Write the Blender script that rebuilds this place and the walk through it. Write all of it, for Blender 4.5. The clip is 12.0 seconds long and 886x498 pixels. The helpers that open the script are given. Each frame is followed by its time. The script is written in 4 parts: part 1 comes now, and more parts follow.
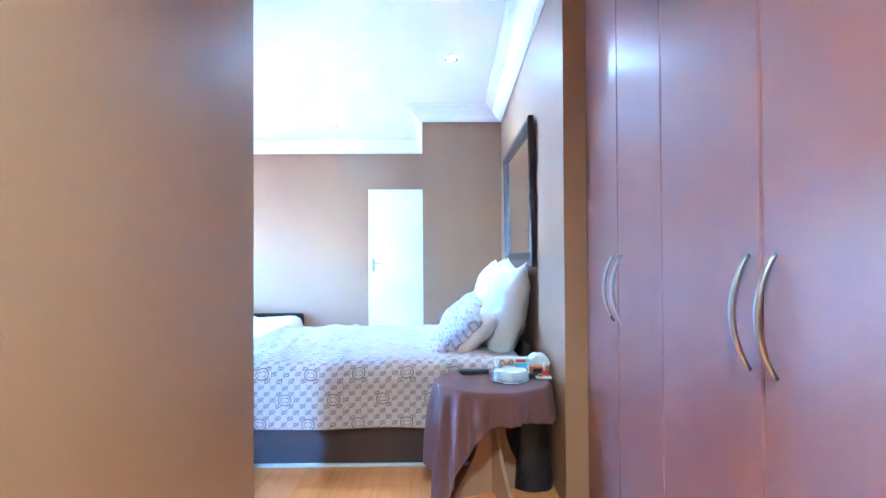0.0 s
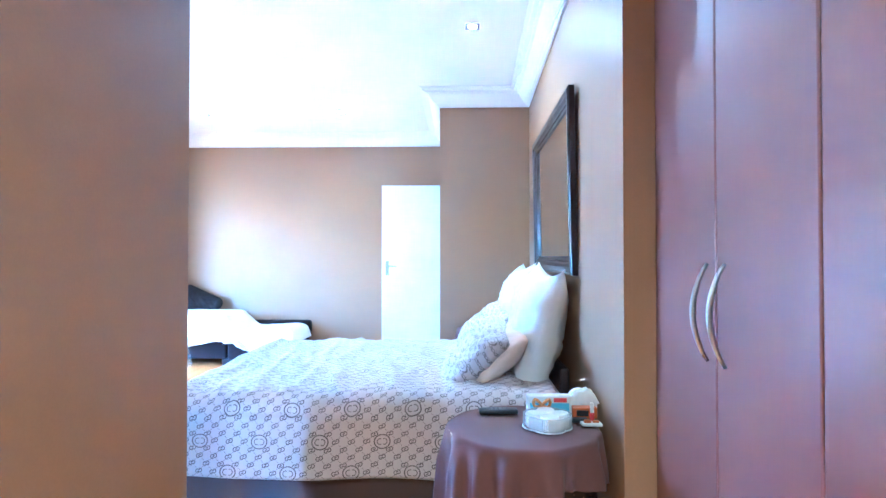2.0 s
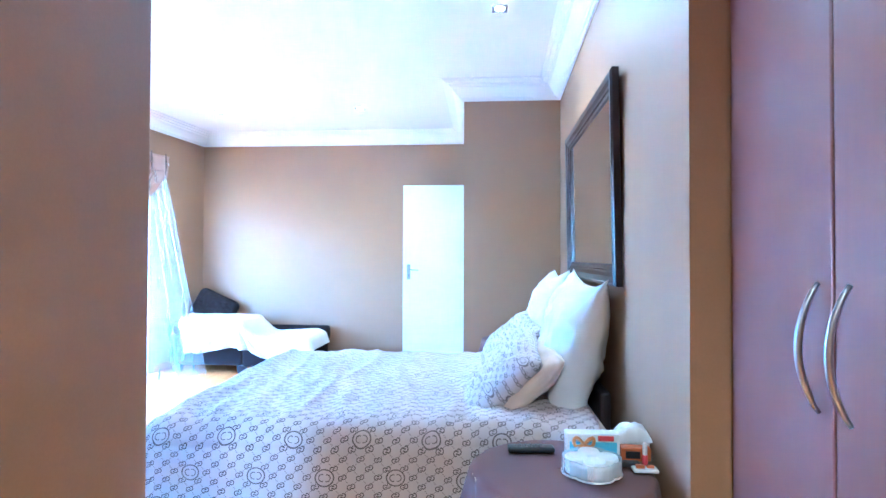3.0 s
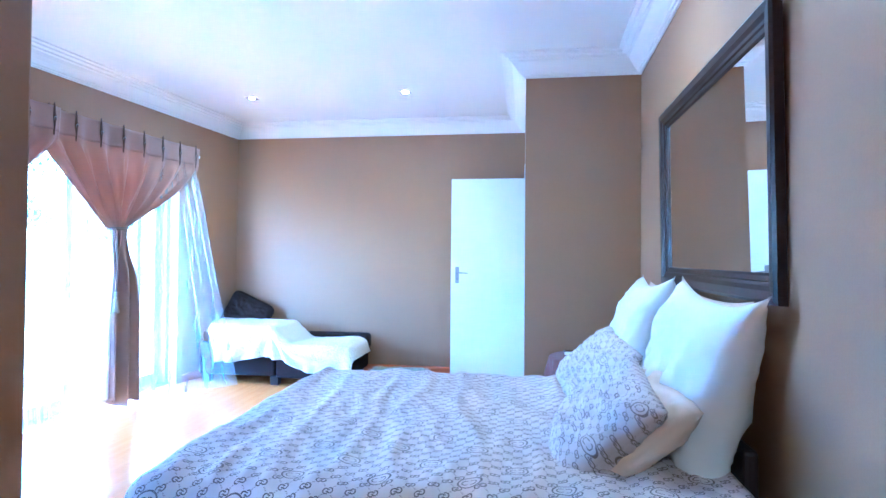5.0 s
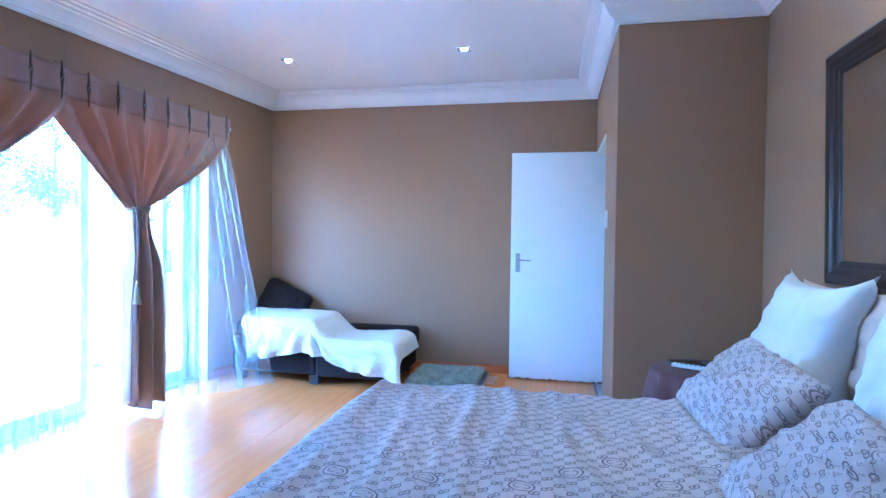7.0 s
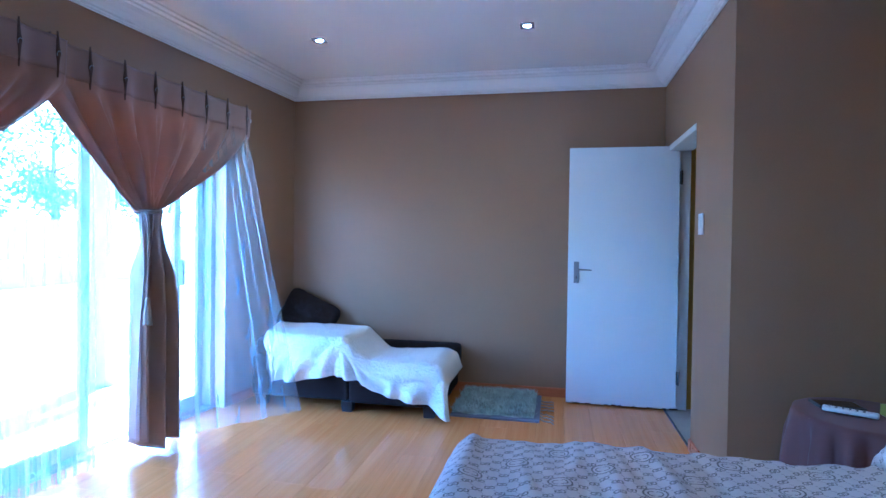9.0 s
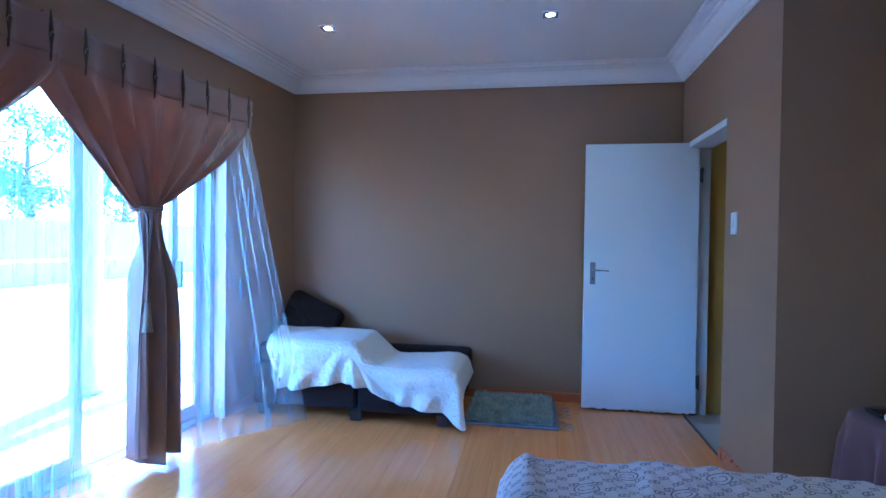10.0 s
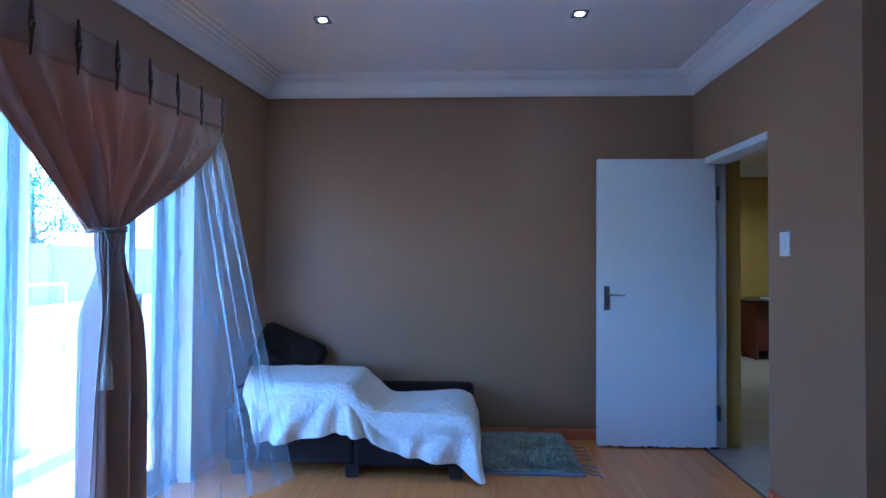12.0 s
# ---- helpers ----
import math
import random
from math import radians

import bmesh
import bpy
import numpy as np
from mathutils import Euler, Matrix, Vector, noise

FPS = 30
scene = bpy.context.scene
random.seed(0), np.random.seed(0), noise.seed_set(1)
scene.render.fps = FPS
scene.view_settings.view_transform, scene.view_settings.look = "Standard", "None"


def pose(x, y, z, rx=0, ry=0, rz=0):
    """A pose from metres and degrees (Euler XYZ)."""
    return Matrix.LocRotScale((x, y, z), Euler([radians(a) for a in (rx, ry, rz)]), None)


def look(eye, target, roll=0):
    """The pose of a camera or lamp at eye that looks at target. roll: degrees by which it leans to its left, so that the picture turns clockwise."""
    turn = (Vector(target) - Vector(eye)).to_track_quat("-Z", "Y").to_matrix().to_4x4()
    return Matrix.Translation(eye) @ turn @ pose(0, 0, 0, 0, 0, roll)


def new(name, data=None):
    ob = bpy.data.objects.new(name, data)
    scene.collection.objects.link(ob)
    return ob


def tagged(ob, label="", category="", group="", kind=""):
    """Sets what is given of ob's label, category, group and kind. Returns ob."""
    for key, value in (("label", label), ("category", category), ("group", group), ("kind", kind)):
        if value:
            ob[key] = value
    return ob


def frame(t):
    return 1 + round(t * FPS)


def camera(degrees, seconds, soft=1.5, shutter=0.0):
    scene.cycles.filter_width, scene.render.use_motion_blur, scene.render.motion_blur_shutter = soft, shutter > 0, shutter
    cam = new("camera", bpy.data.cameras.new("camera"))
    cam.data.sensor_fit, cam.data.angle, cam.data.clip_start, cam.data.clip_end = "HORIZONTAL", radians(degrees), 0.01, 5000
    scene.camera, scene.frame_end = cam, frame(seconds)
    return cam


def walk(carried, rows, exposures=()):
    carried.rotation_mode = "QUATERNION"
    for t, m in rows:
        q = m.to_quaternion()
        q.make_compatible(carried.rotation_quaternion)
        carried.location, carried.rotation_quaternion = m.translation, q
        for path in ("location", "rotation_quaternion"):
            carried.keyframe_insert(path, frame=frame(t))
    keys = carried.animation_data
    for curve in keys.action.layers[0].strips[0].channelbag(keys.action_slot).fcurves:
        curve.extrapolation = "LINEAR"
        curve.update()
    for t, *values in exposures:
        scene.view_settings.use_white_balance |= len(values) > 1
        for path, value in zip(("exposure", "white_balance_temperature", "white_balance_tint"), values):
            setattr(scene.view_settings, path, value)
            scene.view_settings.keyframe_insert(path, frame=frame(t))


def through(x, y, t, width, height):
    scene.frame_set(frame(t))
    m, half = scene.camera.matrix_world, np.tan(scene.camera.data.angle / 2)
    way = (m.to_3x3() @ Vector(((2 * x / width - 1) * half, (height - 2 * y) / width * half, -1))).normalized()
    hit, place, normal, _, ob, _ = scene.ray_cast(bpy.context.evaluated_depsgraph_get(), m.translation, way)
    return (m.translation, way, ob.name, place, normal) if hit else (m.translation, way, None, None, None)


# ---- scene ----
cam = camera(77.8, 12.0)
PATH = [
    (0, (-0.414, 1.894, 1.167), (-0.389, 3.893, 1.193), -0.3),
    (0.5, (-0.404, 2.068, 1.182), (-0.39, 4.067, 1.207), -0.1),
    (1, (-0.395, 2.2, 1.181), (-0.394, 4.2, 1.207), -0.2),
    (1.5, (-0.378, 2.373, 1.185), (-0.403, 4.373, 1.212), -0.2),
    (2, (-0.38, 2.542, 1.185), (-0.437, 4.541, 1.215), -0.0),
    (2.5, (-0.384, 2.698, 1.196), (-0.477, 4.696, 1.228), -0.1),
    (3, (-0.385, 2.866, 1.214), (-0.531, 4.86, 1.247), 0.2),
    (5, (-0.566, 3.477, 1.228), (-0.854, 5.456, 1.261), 0.5),
    (5.5, (-0.627, 3.642, 1.237), (-0.951, 5.615, 1.268), 0.5),
    (6, (-0.704, 3.777, 1.236), (-1.061, 5.745, 1.24), 0.6),
    (6.5, (-0.804, 3.938, 1.244), (-1.184, 5.901, 1.211), 0.7),
    (7, (-0.899, 4.091, 1.251), (-1.301, 6.05, 1.218), 0.8),
    (9, (-1.403, 4.588, 1.291), (-1.802, 6.548, 1.261), 0.8),
    (9.5, (-1.546, 4.645, 1.297), (-1.917, 6.61, 1.265), 0.9),
    (10, (-1.666, 4.732, 1.292), (-1.999, 6.704, 1.26), 0.8),
    (10.5, (-1.798, 4.832, 1.302), (-2.087, 6.811, 1.278), 0.7),
    (11, (-1.932, 4.93, 1.305), (-2.16, 6.917, 1.304), 0.6),
    (11.5, (-2.087, 5.037, 1.315), (-2.247, 7.03, 1.34), 0.5),
    (12, (-2.215, 5.139, 1.32), (-2.305, 7.136, 1.359), 0.3),
]
EXPOSURES = [(0.0, 7.55, 3560, -3), (2.5, 7.53, 3580, -1), (3.2, 7.33, 3580, -1), (5.0, 6.82, 3580, 1), (6.0, 6.37, 3640, 2), (7.0, 6.02, 3680, 4), (9.0, 5.22, 3660, 5), (10.5, 4.58, 3650, 5), (12.0, 4.32, 3680, 6)]
walk(cam, [(t, look(eye, target, roll)) for t, eye, target, roll in PATH], EXPOSURES)

# ---- daylight ----
SUN_FROM = Vector((-0.13, 0.62, 0.78)).normalized()
world = bpy.data.worlds.new("sky")
scene.world = world
world.use_nodes = True
sky = world.node_tree.nodes.new("ShaderNodeTexSky")
sky.sky_type = "NISHITA"
sky.sun_disc = False
sky.sun_elevation = math.asin(SUN_FROM.z)
sky.sun_rotation = math.atan2(SUN_FROM.x, SUN_FROM.y)
world.node_tree.links.new(sky.outputs[0], world.node_tree.nodes["Background"].inputs[0])
world.node_tree.nodes["Background"].inputs[1].default_value = 0.15
sun = bpy.data.lights.new("sun", "SUN")
sun.energy, sun.angle, sun.color = 2.0, radians(0.5), (1.0, 0.95, 0.88)
new("sun", sun).matrix_world = look(SUN_FROM * 30, (0, 0, 0))


# ---- materials ----
class Val:
    """A number socket with arithmetic, to write patterns as formulas."""

    def __init__(self, tree, sock):
        self.tree, self.sock = tree, sock

    def do(self, op, *others):
        node = self.tree.nodes.new("ShaderNodeMath")
        node.operation = op
        for i, v in enumerate((self, *others)):
            if isinstance(v, Val):
                self.tree.links.new(v.sock, node.inputs[i])
            else:
                node.inputs[i].default_value = v
        return Val(self.tree, node.outputs[0])

    def __add__(self, o): return self.do("ADD", o)
    def __sub__(self, o): return self.do("SUBTRACT", o)
    def __mul__(self, o): return self.do("MULTIPLY", o)
    def __truediv__(self, o): return self.do("DIVIDE", o)
    def below(self, o): return self.do("LESS_THAN", o)
    def above(self, o): return self.do("GREATER_THAN", o)
    def mag(self): return self.do("ABSOLUTE")
    def most(self, o): return self.do("MAXIMUM", o)
    def least(self, o): return self.do("MINIMUM", o)
    def floor(self): return self.do("FLOOR")
    def wrap(self, o): return self.do("FLOORED_MODULO", o)
    def root(self): return self.do("SQRT")


def base(name, color, rough=0.6, metal=0.0, sheen=0.0):
    m = bpy.data.materials.new(name)
    m.use_nodes = True
    b = m.node_tree.nodes["Principled BSDF"]
    b.inputs["Base Color"].default_value = (*color, 1)
    b.inputs["Roughness"].default_value = rough
    b.inputs["Metallic"].default_value = metal
    b.inputs["Sheen Weight"].default_value = sheen
    return m, m.node_tree, b


def noise_tex(tree, scale, detail=4, stretch=(1, 1, 1), coord="Object", rough=0.55):
    tc = tree.nodes.new("ShaderNodeTexCoord")
    mp = tree.nodes.new("ShaderNodeMapping")
    mp.inputs["Scale"].default_value = stretch
    n = tree.nodes.new("ShaderNodeTexNoise")
    n.inputs["Scale"].default_value, n.inputs["Detail"].default_value, n.inputs["Roughness"].default_value = scale, detail, rough
    tree.links.new(tc.outputs[coord], mp.inputs[0])
    tree.links.new(mp.outputs[0], n.inputs[0])
    return n.outputs[0]


def mixed(tree, fac, a, b):
    mx = tree.nodes.new("ShaderNodeMix")
    mx.data_type = "RGBA"
    for sock, v in ((mx.inputs[0], fac), (mx.inputs[6], a), (mx.inputs[7], b)):
        if isinstance(v, Val):
            tree.links.new(v.sock, sock)
        elif isinstance(v, bpy.types.NodeSocket):
            tree.links.new(v, sock)
        elif isinstance(v, tuple):
            sock.default_value = (*v, 1)
        else:
            sock.default_value = v
    return mx.outputs[2]


def ramp(tree, fac, lo, hi):
    r = tree.nodes.new("ShaderNodeMapRange")
    r.inputs[1].default_value, r.inputs[2].default_value = lo, hi
    tree.links.new(fac, r.inputs[0])
    return r.outputs[0]


def bumped(tree, b, height, strength=0.3, dist=0.002, under=None):
    n = tree.nodes.new("ShaderNodeBump")
    n.inputs["Strength"].default_value, n.inputs["Distance"].default_value = strength, dist
    tree.links.new(height, n.inputs["Height"])
    if under:
        tree.links.new(under, n.inputs["Normal"])
    tree.links.new(n.outputs[0], b.inputs["Normal"])
    return n.outputs[0]


def surface(name, color, rough=0.6, vary=0.12, big=1.5, fine=60, bump=0.15, dist=0.002, metal=0.0, sheen=0.0, stretch=(1, 1, 1), rvary=0.1, coord="Object"):
    """A surface with large soft variation, fine grain and a slight relief."""
    m, t, b = base(name, color, rough, metal, sheen)
    n1 = noise_tex(t, big, 3, stretch, coord)
    n2 = noise_tex(t, fine, 4, stretch, coord)
    dark = tuple(c * (1 - vary) for c in color)
    light = tuple(min(1, c * (1 + vary)) for c in color)
    c1 = mixed(t, ramp(t, n1, 0.3, 0.7), dark, light)
    c2 = mixed(t, ramp(t, n2, 0.3, 0.7), tuple(c * (1 - vary * 0.6) for c in color), light)
    t.links.new(mixed(t, 0.4, c1, c2), b.inputs["Base Color"])
    r = t.nodes.new("ShaderNodeMapRange")
    r.inputs[3].default_value, r.inputs[4].default_value = max(0.02, rough - rvary), min(1, rough + rvary)
    t.links.new(n1, r.inputs[0])
    t.links.new(r.outputs[0], b.inputs["Roughness"])
    bumped(t, b, n2, bump, dist)
    return m


def monogram(name, ground, ink):
    """Woven fabric with small broken links on a lattice, dots between them and larger rings."""
    m, t, b = base(name, ground, 0.75, sheen=0.15)
    tc = t.nodes.new("ShaderNodeTexCoord")
    sp = t.nodes.new("ShaderNodeSeparateXYZ")
    t.links.new(tc.outputs["UV"], sp.inputs[0])
    s, v = Val(t, sp.outputs[0]), Val(t, sp.outputs[1])
    s, v = s + 1.111, v - 4.923
    P, Q = 0.0665, 0.0325
    row = (v / Q + 0.5).floor()
    odd = row.wrap(2.0)
    cx = (s + odd * (P / 2) + P / 2).wrap(P) - P / 2
    cy = (v + Q / 2).wrap(Q) - Q / 2
    # two opposed open loops, one set a little higher
    def arc(ox, oy, half):
        dx, dy = cx - ox, cy - oy
        dist = (dx * dx + dy * dy).root()
        bar = (dx * half - 0.0035).mag().below(0.0036) * (dy + half * 0.001).mag().below(0.0019)
        return ((dist - 0.0080).mag().below(0.0021) * (dx * half).below(0.0058)).most(bar)
    near = (cx * cx + cy * cy).root()
    link = arc(-0.0058, -0.0022, 1.0).most(arc(0.0058, 0.0022, -1.0))
    # fine dotted lines on both diagonals
    def diagonal(k):
        dx = ((s + v * (k * P / 2 / Q) + P / 2).wrap(P) - P / 2).mag()
        return dx.below(0.0030) * (v.wrap(0.006) - 0.003).mag().below(0.0020)
    dots = diagonal(1.0).most(diagonal(-1.0)) * near.above(0.0165)
    # larger rings in place of every fourth link, staggered
    RP, RQ = P * 4, Q * 4
    rodd = (v / RQ + 0.5).floor().wrap(2.0)
    rx = (s + rodd * (P * 2) + P * 2).wrap(RP) - P * 2
    ry = (v + Q * 2).wrap(RQ) - Q * 2
    rr = ((rx * rx) * 0.74 + ry * ry).root()
    ring = (rr - 0.0295).mag().below(0.0024)
    def small(ox, half):
        dx = rx - ox
        dist = (dx * dx + ry * ry).root()
        return (dist - 0.0125).mag().below(0.0019) * (dx * half).below(0.005)
    inner = small(-0.009, 1.0).most(small(0.009, -1.0))
    clear = rr.above(0.0335)
    pat = ((link.most(dots * 0.62)) * clear).most(ring).most(inner)
    wear = Val(t, noise_tex(t, 9, 3, coord="UV"))
    weave = noise_tex(t, 900, 2, coord="UV")
    g = mixed(t, ramp(t, noise_tex(t, 3, 4, coord="UV"), 0.3, 0.7), tuple(c * 0.93 for c in ground), tuple(min(1, c * 1.06) for c in ground))
    # woven checks a little darker in alternate cells
    check = (((s / (P / 2)).floor() + row).wrap(2.0)) * 0.05
    g = mixed(t, check, g, tuple(c * 0.6 for c in ground))
    t.links.new(mixed(t, pat * (wear * 0.4 + 0.66), g, ink), b.inputs["Base Color"])
    bumped(t, b, weave, 0.25, 0.001)
    return m


def laminate(name):
    m, t, b = base(name, (0.5, 0.27, 0.11), 0.28)
    info = t.nodes.new("ShaderNodeObjectInfo")
    shift = t.nodes.new("ShaderNodeVectorMath")
    shift.operation = "ADD"
    tc = t.nodes.new("ShaderNodeTexCoord")
    rnd = Val(t, info.outputs["Random"])
    comb = t.nodes.new("ShaderNodeCombineXYZ")
    t.links.new((rnd * 7.0).sock, comb.inputs[0])
    t.links.new((rnd * 31.0).sock, comb.inputs[1])
    t.links.new(tc.outputs["Object"], shift.inputs[0])
    t.links.new(comb.outputs[0], shift.inputs[1])
    def grain(scale, stretch, detail=4):
        mp = t.nodes.new("ShaderNodeMapping")
        mp.inputs["Scale"].default_value = stretch
        n = t.nodes.new("ShaderNodeTexNoise")
        n.inputs["Scale"].default_value, n.inputs["Detail"].default_value = scale, detail
        t.links.new(shift.outputs[0], mp.inputs[0])
        t.links.new(mp.outputs[0], n.inputs[0])
        return n.outputs[0]
    g1, g2 = grain(5, (5, 0.12, 1)), grain(22, (7, 0.10, 1), 6)
    c = mixed(t, ramp(t, g1, 0.3, 0.7), (0.66, 0.262, 0.062), (0.73, 0.325, 0.092))
    c = mixed(t, ramp(t, g2, 0.5, 1.15), c, (0.44, 0.165, 0.042))
    tint = mixed(t, rnd, (0.93, 0.92, 0.90), (1.0, 1.0, 1.0))
    mul = t.nodes.new("ShaderNodeMix")
    mul.data_type, mul.blend_type = "RGBA", "MULTIPLY"
    mul.inputs[0].default_value = 1.0
    t.links.new(c, mul.inputs[6])
    t.links.new(tint, mul.inputs[7])
    t.links.new(mul.outputs[2], b.inputs["Base Color"])
    r = t.nodes.new("ShaderNodeMapRange")
    r.inputs[3].default_value, r.inputs[4].default_value = 0.17, 0.23
    t.links.new(noise_tex(t, 2.5, 4), r.inputs[0])
    t.links.new(r.outputs[0], b.inputs["Roughness"])
    bumped(t, b, g2, 0.05, 0.001)
    b.inputs["Specular IOR Level"].default_value = 0.4
    return m


def sheer_cloth(name, color, opacity):
    m = bpy.data.materials.new(name)
    m.use_nodes = True
    t = m.node_tree
    t.nodes.remove(t.nodes["Principled BSDF"])
    out = t.nodes["Material Output"]
    clear, dif, tra = t.nodes.new("ShaderNodeBsdfTransparent"), t.nodes.new("ShaderNodeBsdfDiffuse"), t.nodes.new("ShaderNodeBsdfTranslucent")
    dif.inputs[0].default_value = tra.inputs[0].default_value = (*color, 1)
    half, mx = t.nodes.new("ShaderNodeMixShader"), t.nodes.new("ShaderNodeMixShader")
    half.inputs[0].default_value = 0.32
    t.links.new(dif.outputs[0], half.inputs[1])
    t.links.new(tra.outputs[0], half.inputs[2])
    r = t.nodes.new("ShaderNodeMapRange")
    r.inputs[3].default_value, r.inputs[4].default_value = opacity * 0.5, min(1, opacity * 1.55)
    t.links.new(noise_tex(t, 16, 4, (1, 1, 0.06)), r.inputs[0])
    t.links.new(r.outputs[0], mx.inputs[0])
    t.links.new(clear.outputs[0], mx.inputs[1])
    t.links.new(half.outputs[0], mx.inputs[2])
    t.links.new(mx.outputs[0], out.inputs[0])
    return m


def glow(name, color, strength):
    m, t, b = base(name, color, 0.4)
    b.inputs["Emission Color"].default_value = (*color, 1)
    b.inputs["Emission Strength"].default_value = strength
    return m


def glass(name, color=(1, 1, 1), rough=0.0):
    m, t, b = base(name, color, rough)
    b.inputs["Transmission Weight"].default_value = 1.0
    b.inputs["IOR"].default_value = 1.45
    return m


def cloth(name, color, vary=0.1, weave=700, rough=0.85, sheen=0.25, through=0.0, passing=None):
    m = surface(name, color, rough, vary, 4, weave, 0.3, 0.001, sheen=sheen, rvary=0.05)
    if through:
        t = m.node_tree
        b = t.nodes["Principled BSDF"]
        tra, mx = t.nodes.new("ShaderNodeBsdfTranslucent"), t.nodes.new("ShaderNodeMixShader")
        tra.inputs[0].default_value = (*(passing or color), 1)
        mx.inputs[0].default_value = through
        t.links.new(b.outputs[0], mx.inputs[1])
        t.links.new(tra.outputs[0], mx.inputs[2])
        t.links.new(mx.outputs[0], t.nodes["Material Output"].inputs[0])
    return m


WALL = surface("brown_wall_paint", (0.300, 0.177, 0.088), 0.5, 0.07, 1.2, 140, 0.12, 0.002)
WHITE = surface("white_ceiling_paint", (0.80, 0.80, 0.79), 0.7, 0.02, 1.0, 120, 0.06)
CORNICE = surface("cornice_paint", (0.82, 0.82, 0.82), 0.55, 0.02, 2.0, 90, 0.05)
DOORWHITE = surface("white_door_enamel", (0.74, 0.75, 0.75), 0.35, 0.03, 2.0, 80, 0.05)
REVEAL = surface("pale_plaster", (0.76, 0.71, 0.68), 0.6, 0.05, 2.0, 100, 0.1)
SKIRT = surface("varnished_skirting", (0.42, 0.12, 0.032), 0.3, 0.2, 3, 40, 0.1, stretch=(1, 8, 8))
LAM = laminate("orange_laminate")
YELLOW = surface("yellow_wall_paint", (0.55, 0.36, 0.07), 0.5, 0.05, 1.2, 140, 0.1)
TILE = surface("beige_tile", (0.42, 0.37, 0.31), 0.35, 0.08, 2.0, 30, 0.05)
GROUT = surface("grout", (0.2, 0.18, 0.16), 0.8, 0.1, 4, 60, 0.1)
CHERRY = surface("cherry_melamine", (0.185, 0.076, 0.060), 0.32, 0.06, 1.2, 40, 0.02, 0.0005, stretch=(3, 3, 0.4), rvary=0.03)
CHERRYDARK = surface("cherry_edge", (0.16, 0.045, 0.03), 0.45, 0.15, 2, 30, 0.05)
STEEL = surface("brushed_nickel", (0.40, 0.40, 0.40), 0.3, 0.05, 4, 200, 0.05, 0.0005, metal=1.0)
CHROME = surface("dull_chrome", (0.27, 0.27, 0.28), 0.32, 0.05, 4, 200, 0.03, 0.0005, metal=1.0)
DARKSTEEL = surface("dark_hinge_steel", (0.10, 0.10, 0.11), 0.4, 0.1, 8, 200, 0.05, 0.0005, metal=0.8)
ALU = surface("grey_blue_aluminium", (0.33, 0.36, 0.40), 0.4, 0.04, 3, 200, 0.03, 0.0005, metal=0.5)
ESPRESSO = surface("espresso_wood", (0.032, 0.02, 0.018), 0.3, 0.12, 2, 60, 0.03, 0.0005, rvary=0.03)
ESPRESSO.node_tree.nodes["Principled BSDF"].inputs["Specular IOR Level"].default_value = 0.3
LEATHER = surface("dark_brown_leatherette", (0.05, 0.032, 0.032), 0.42, 0.15, 3, 120, 0.3, 0.001)
SUEDE = cloth("charcoal_brown_suede", (0.020, 0.013, 0.012), 0.2, 300, 0.9, 0.03)
SUEDE.node_tree.nodes["Principled BSDF"].inputs["Specular IOR Level"].default_value = 0.15
DARKWOOD = surface("dark_leg_wood", (0.02, 0.014, 0.012), 0.4, 0.2, 4, 60, 0.1)
TAUPE = cloth("taupe_satin", (0.33, 0.215, 0.168), 0.08, 500, 0.45, 0.3, 0.30, (0.52, 0.24, 0.14))
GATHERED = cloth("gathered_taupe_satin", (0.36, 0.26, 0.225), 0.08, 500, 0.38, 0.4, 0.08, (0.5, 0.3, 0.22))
CORD = cloth("taupe_cord", (0.2, 0.15, 0.12), 0.15, 250, 0.7, 0.2)
PLUM = cloth("mauve_tablecloth", (0.128, 0.058, 0.050), 0.12, 600, 0.9, 0.08)
SHEER = sheer_cloth("white_voile", (0.76, 0.86, 0.93), 0.25)
SHEERHEM = sheer_cloth("voile_hem", (0.76, 0.86, 0.93), 0.15)
SHEER2 = sheer_cloth("dense_voile", (0.72, 0.83, 0.88), 0.28)
COTTON = cloth("white_cotton", (0.75, 0.75, 0.75), 0.03, 500, 0.8, 0.1, 0.05)
BEIGE = cloth("beige_cotton", (0.62, 0.50, 0.40), 0.05, 500, 0.8, 0.1)
FLEECE = surface("white_fleece", (0.83, 0.81, 0.77), 0.95, 0.05, 4, 42, 1.0, 0.014, sheen=0.3)
MONOCUSHION = monogram("monogram_cushion", (0.51, 0.445, 0.435), (0.135, 0.108, 0.108))
MONO = monogram("monogram_bedspread", (0.535, 0.465, 0.45), (0.066, 0.048, 0.049))
HEMCLOTH = cloth("pale_hem", (0.55, 0.50, 0.48), 0.06, 500, 0.8, 0.15)
GLASS = glass("window_glass")
MIRROR, _t, _b = base("mirror_silver", (0.88, 0.9, 0.89), 0.01, 1.0)
LAMPON = glow("downlight_lens", (1.0, 0.97, 0.92), 14.0)
PLASTIC = surface("white_plastic", (0.75, 0.76, 0.78), 0.35, 0.02, 6, 100, 0.02)
BLACKPL = surface("black_plastic", (0.02, 0.02, 0.022), 0.4, 0.15, 8, 200, 0.05)
PINE = surface("pale_pine_board", (0.40, 0.24, 0.125), 0.5, 0.12, 2, 20, 0.1, stretch=(5, 5, 0.5))
RUGSHAG = surface("sage_grey_shag", (0.42, 0.46, 0.38), 0.95, 0.6, 14, 60, 0.6, 0.01, sheen=0.3)
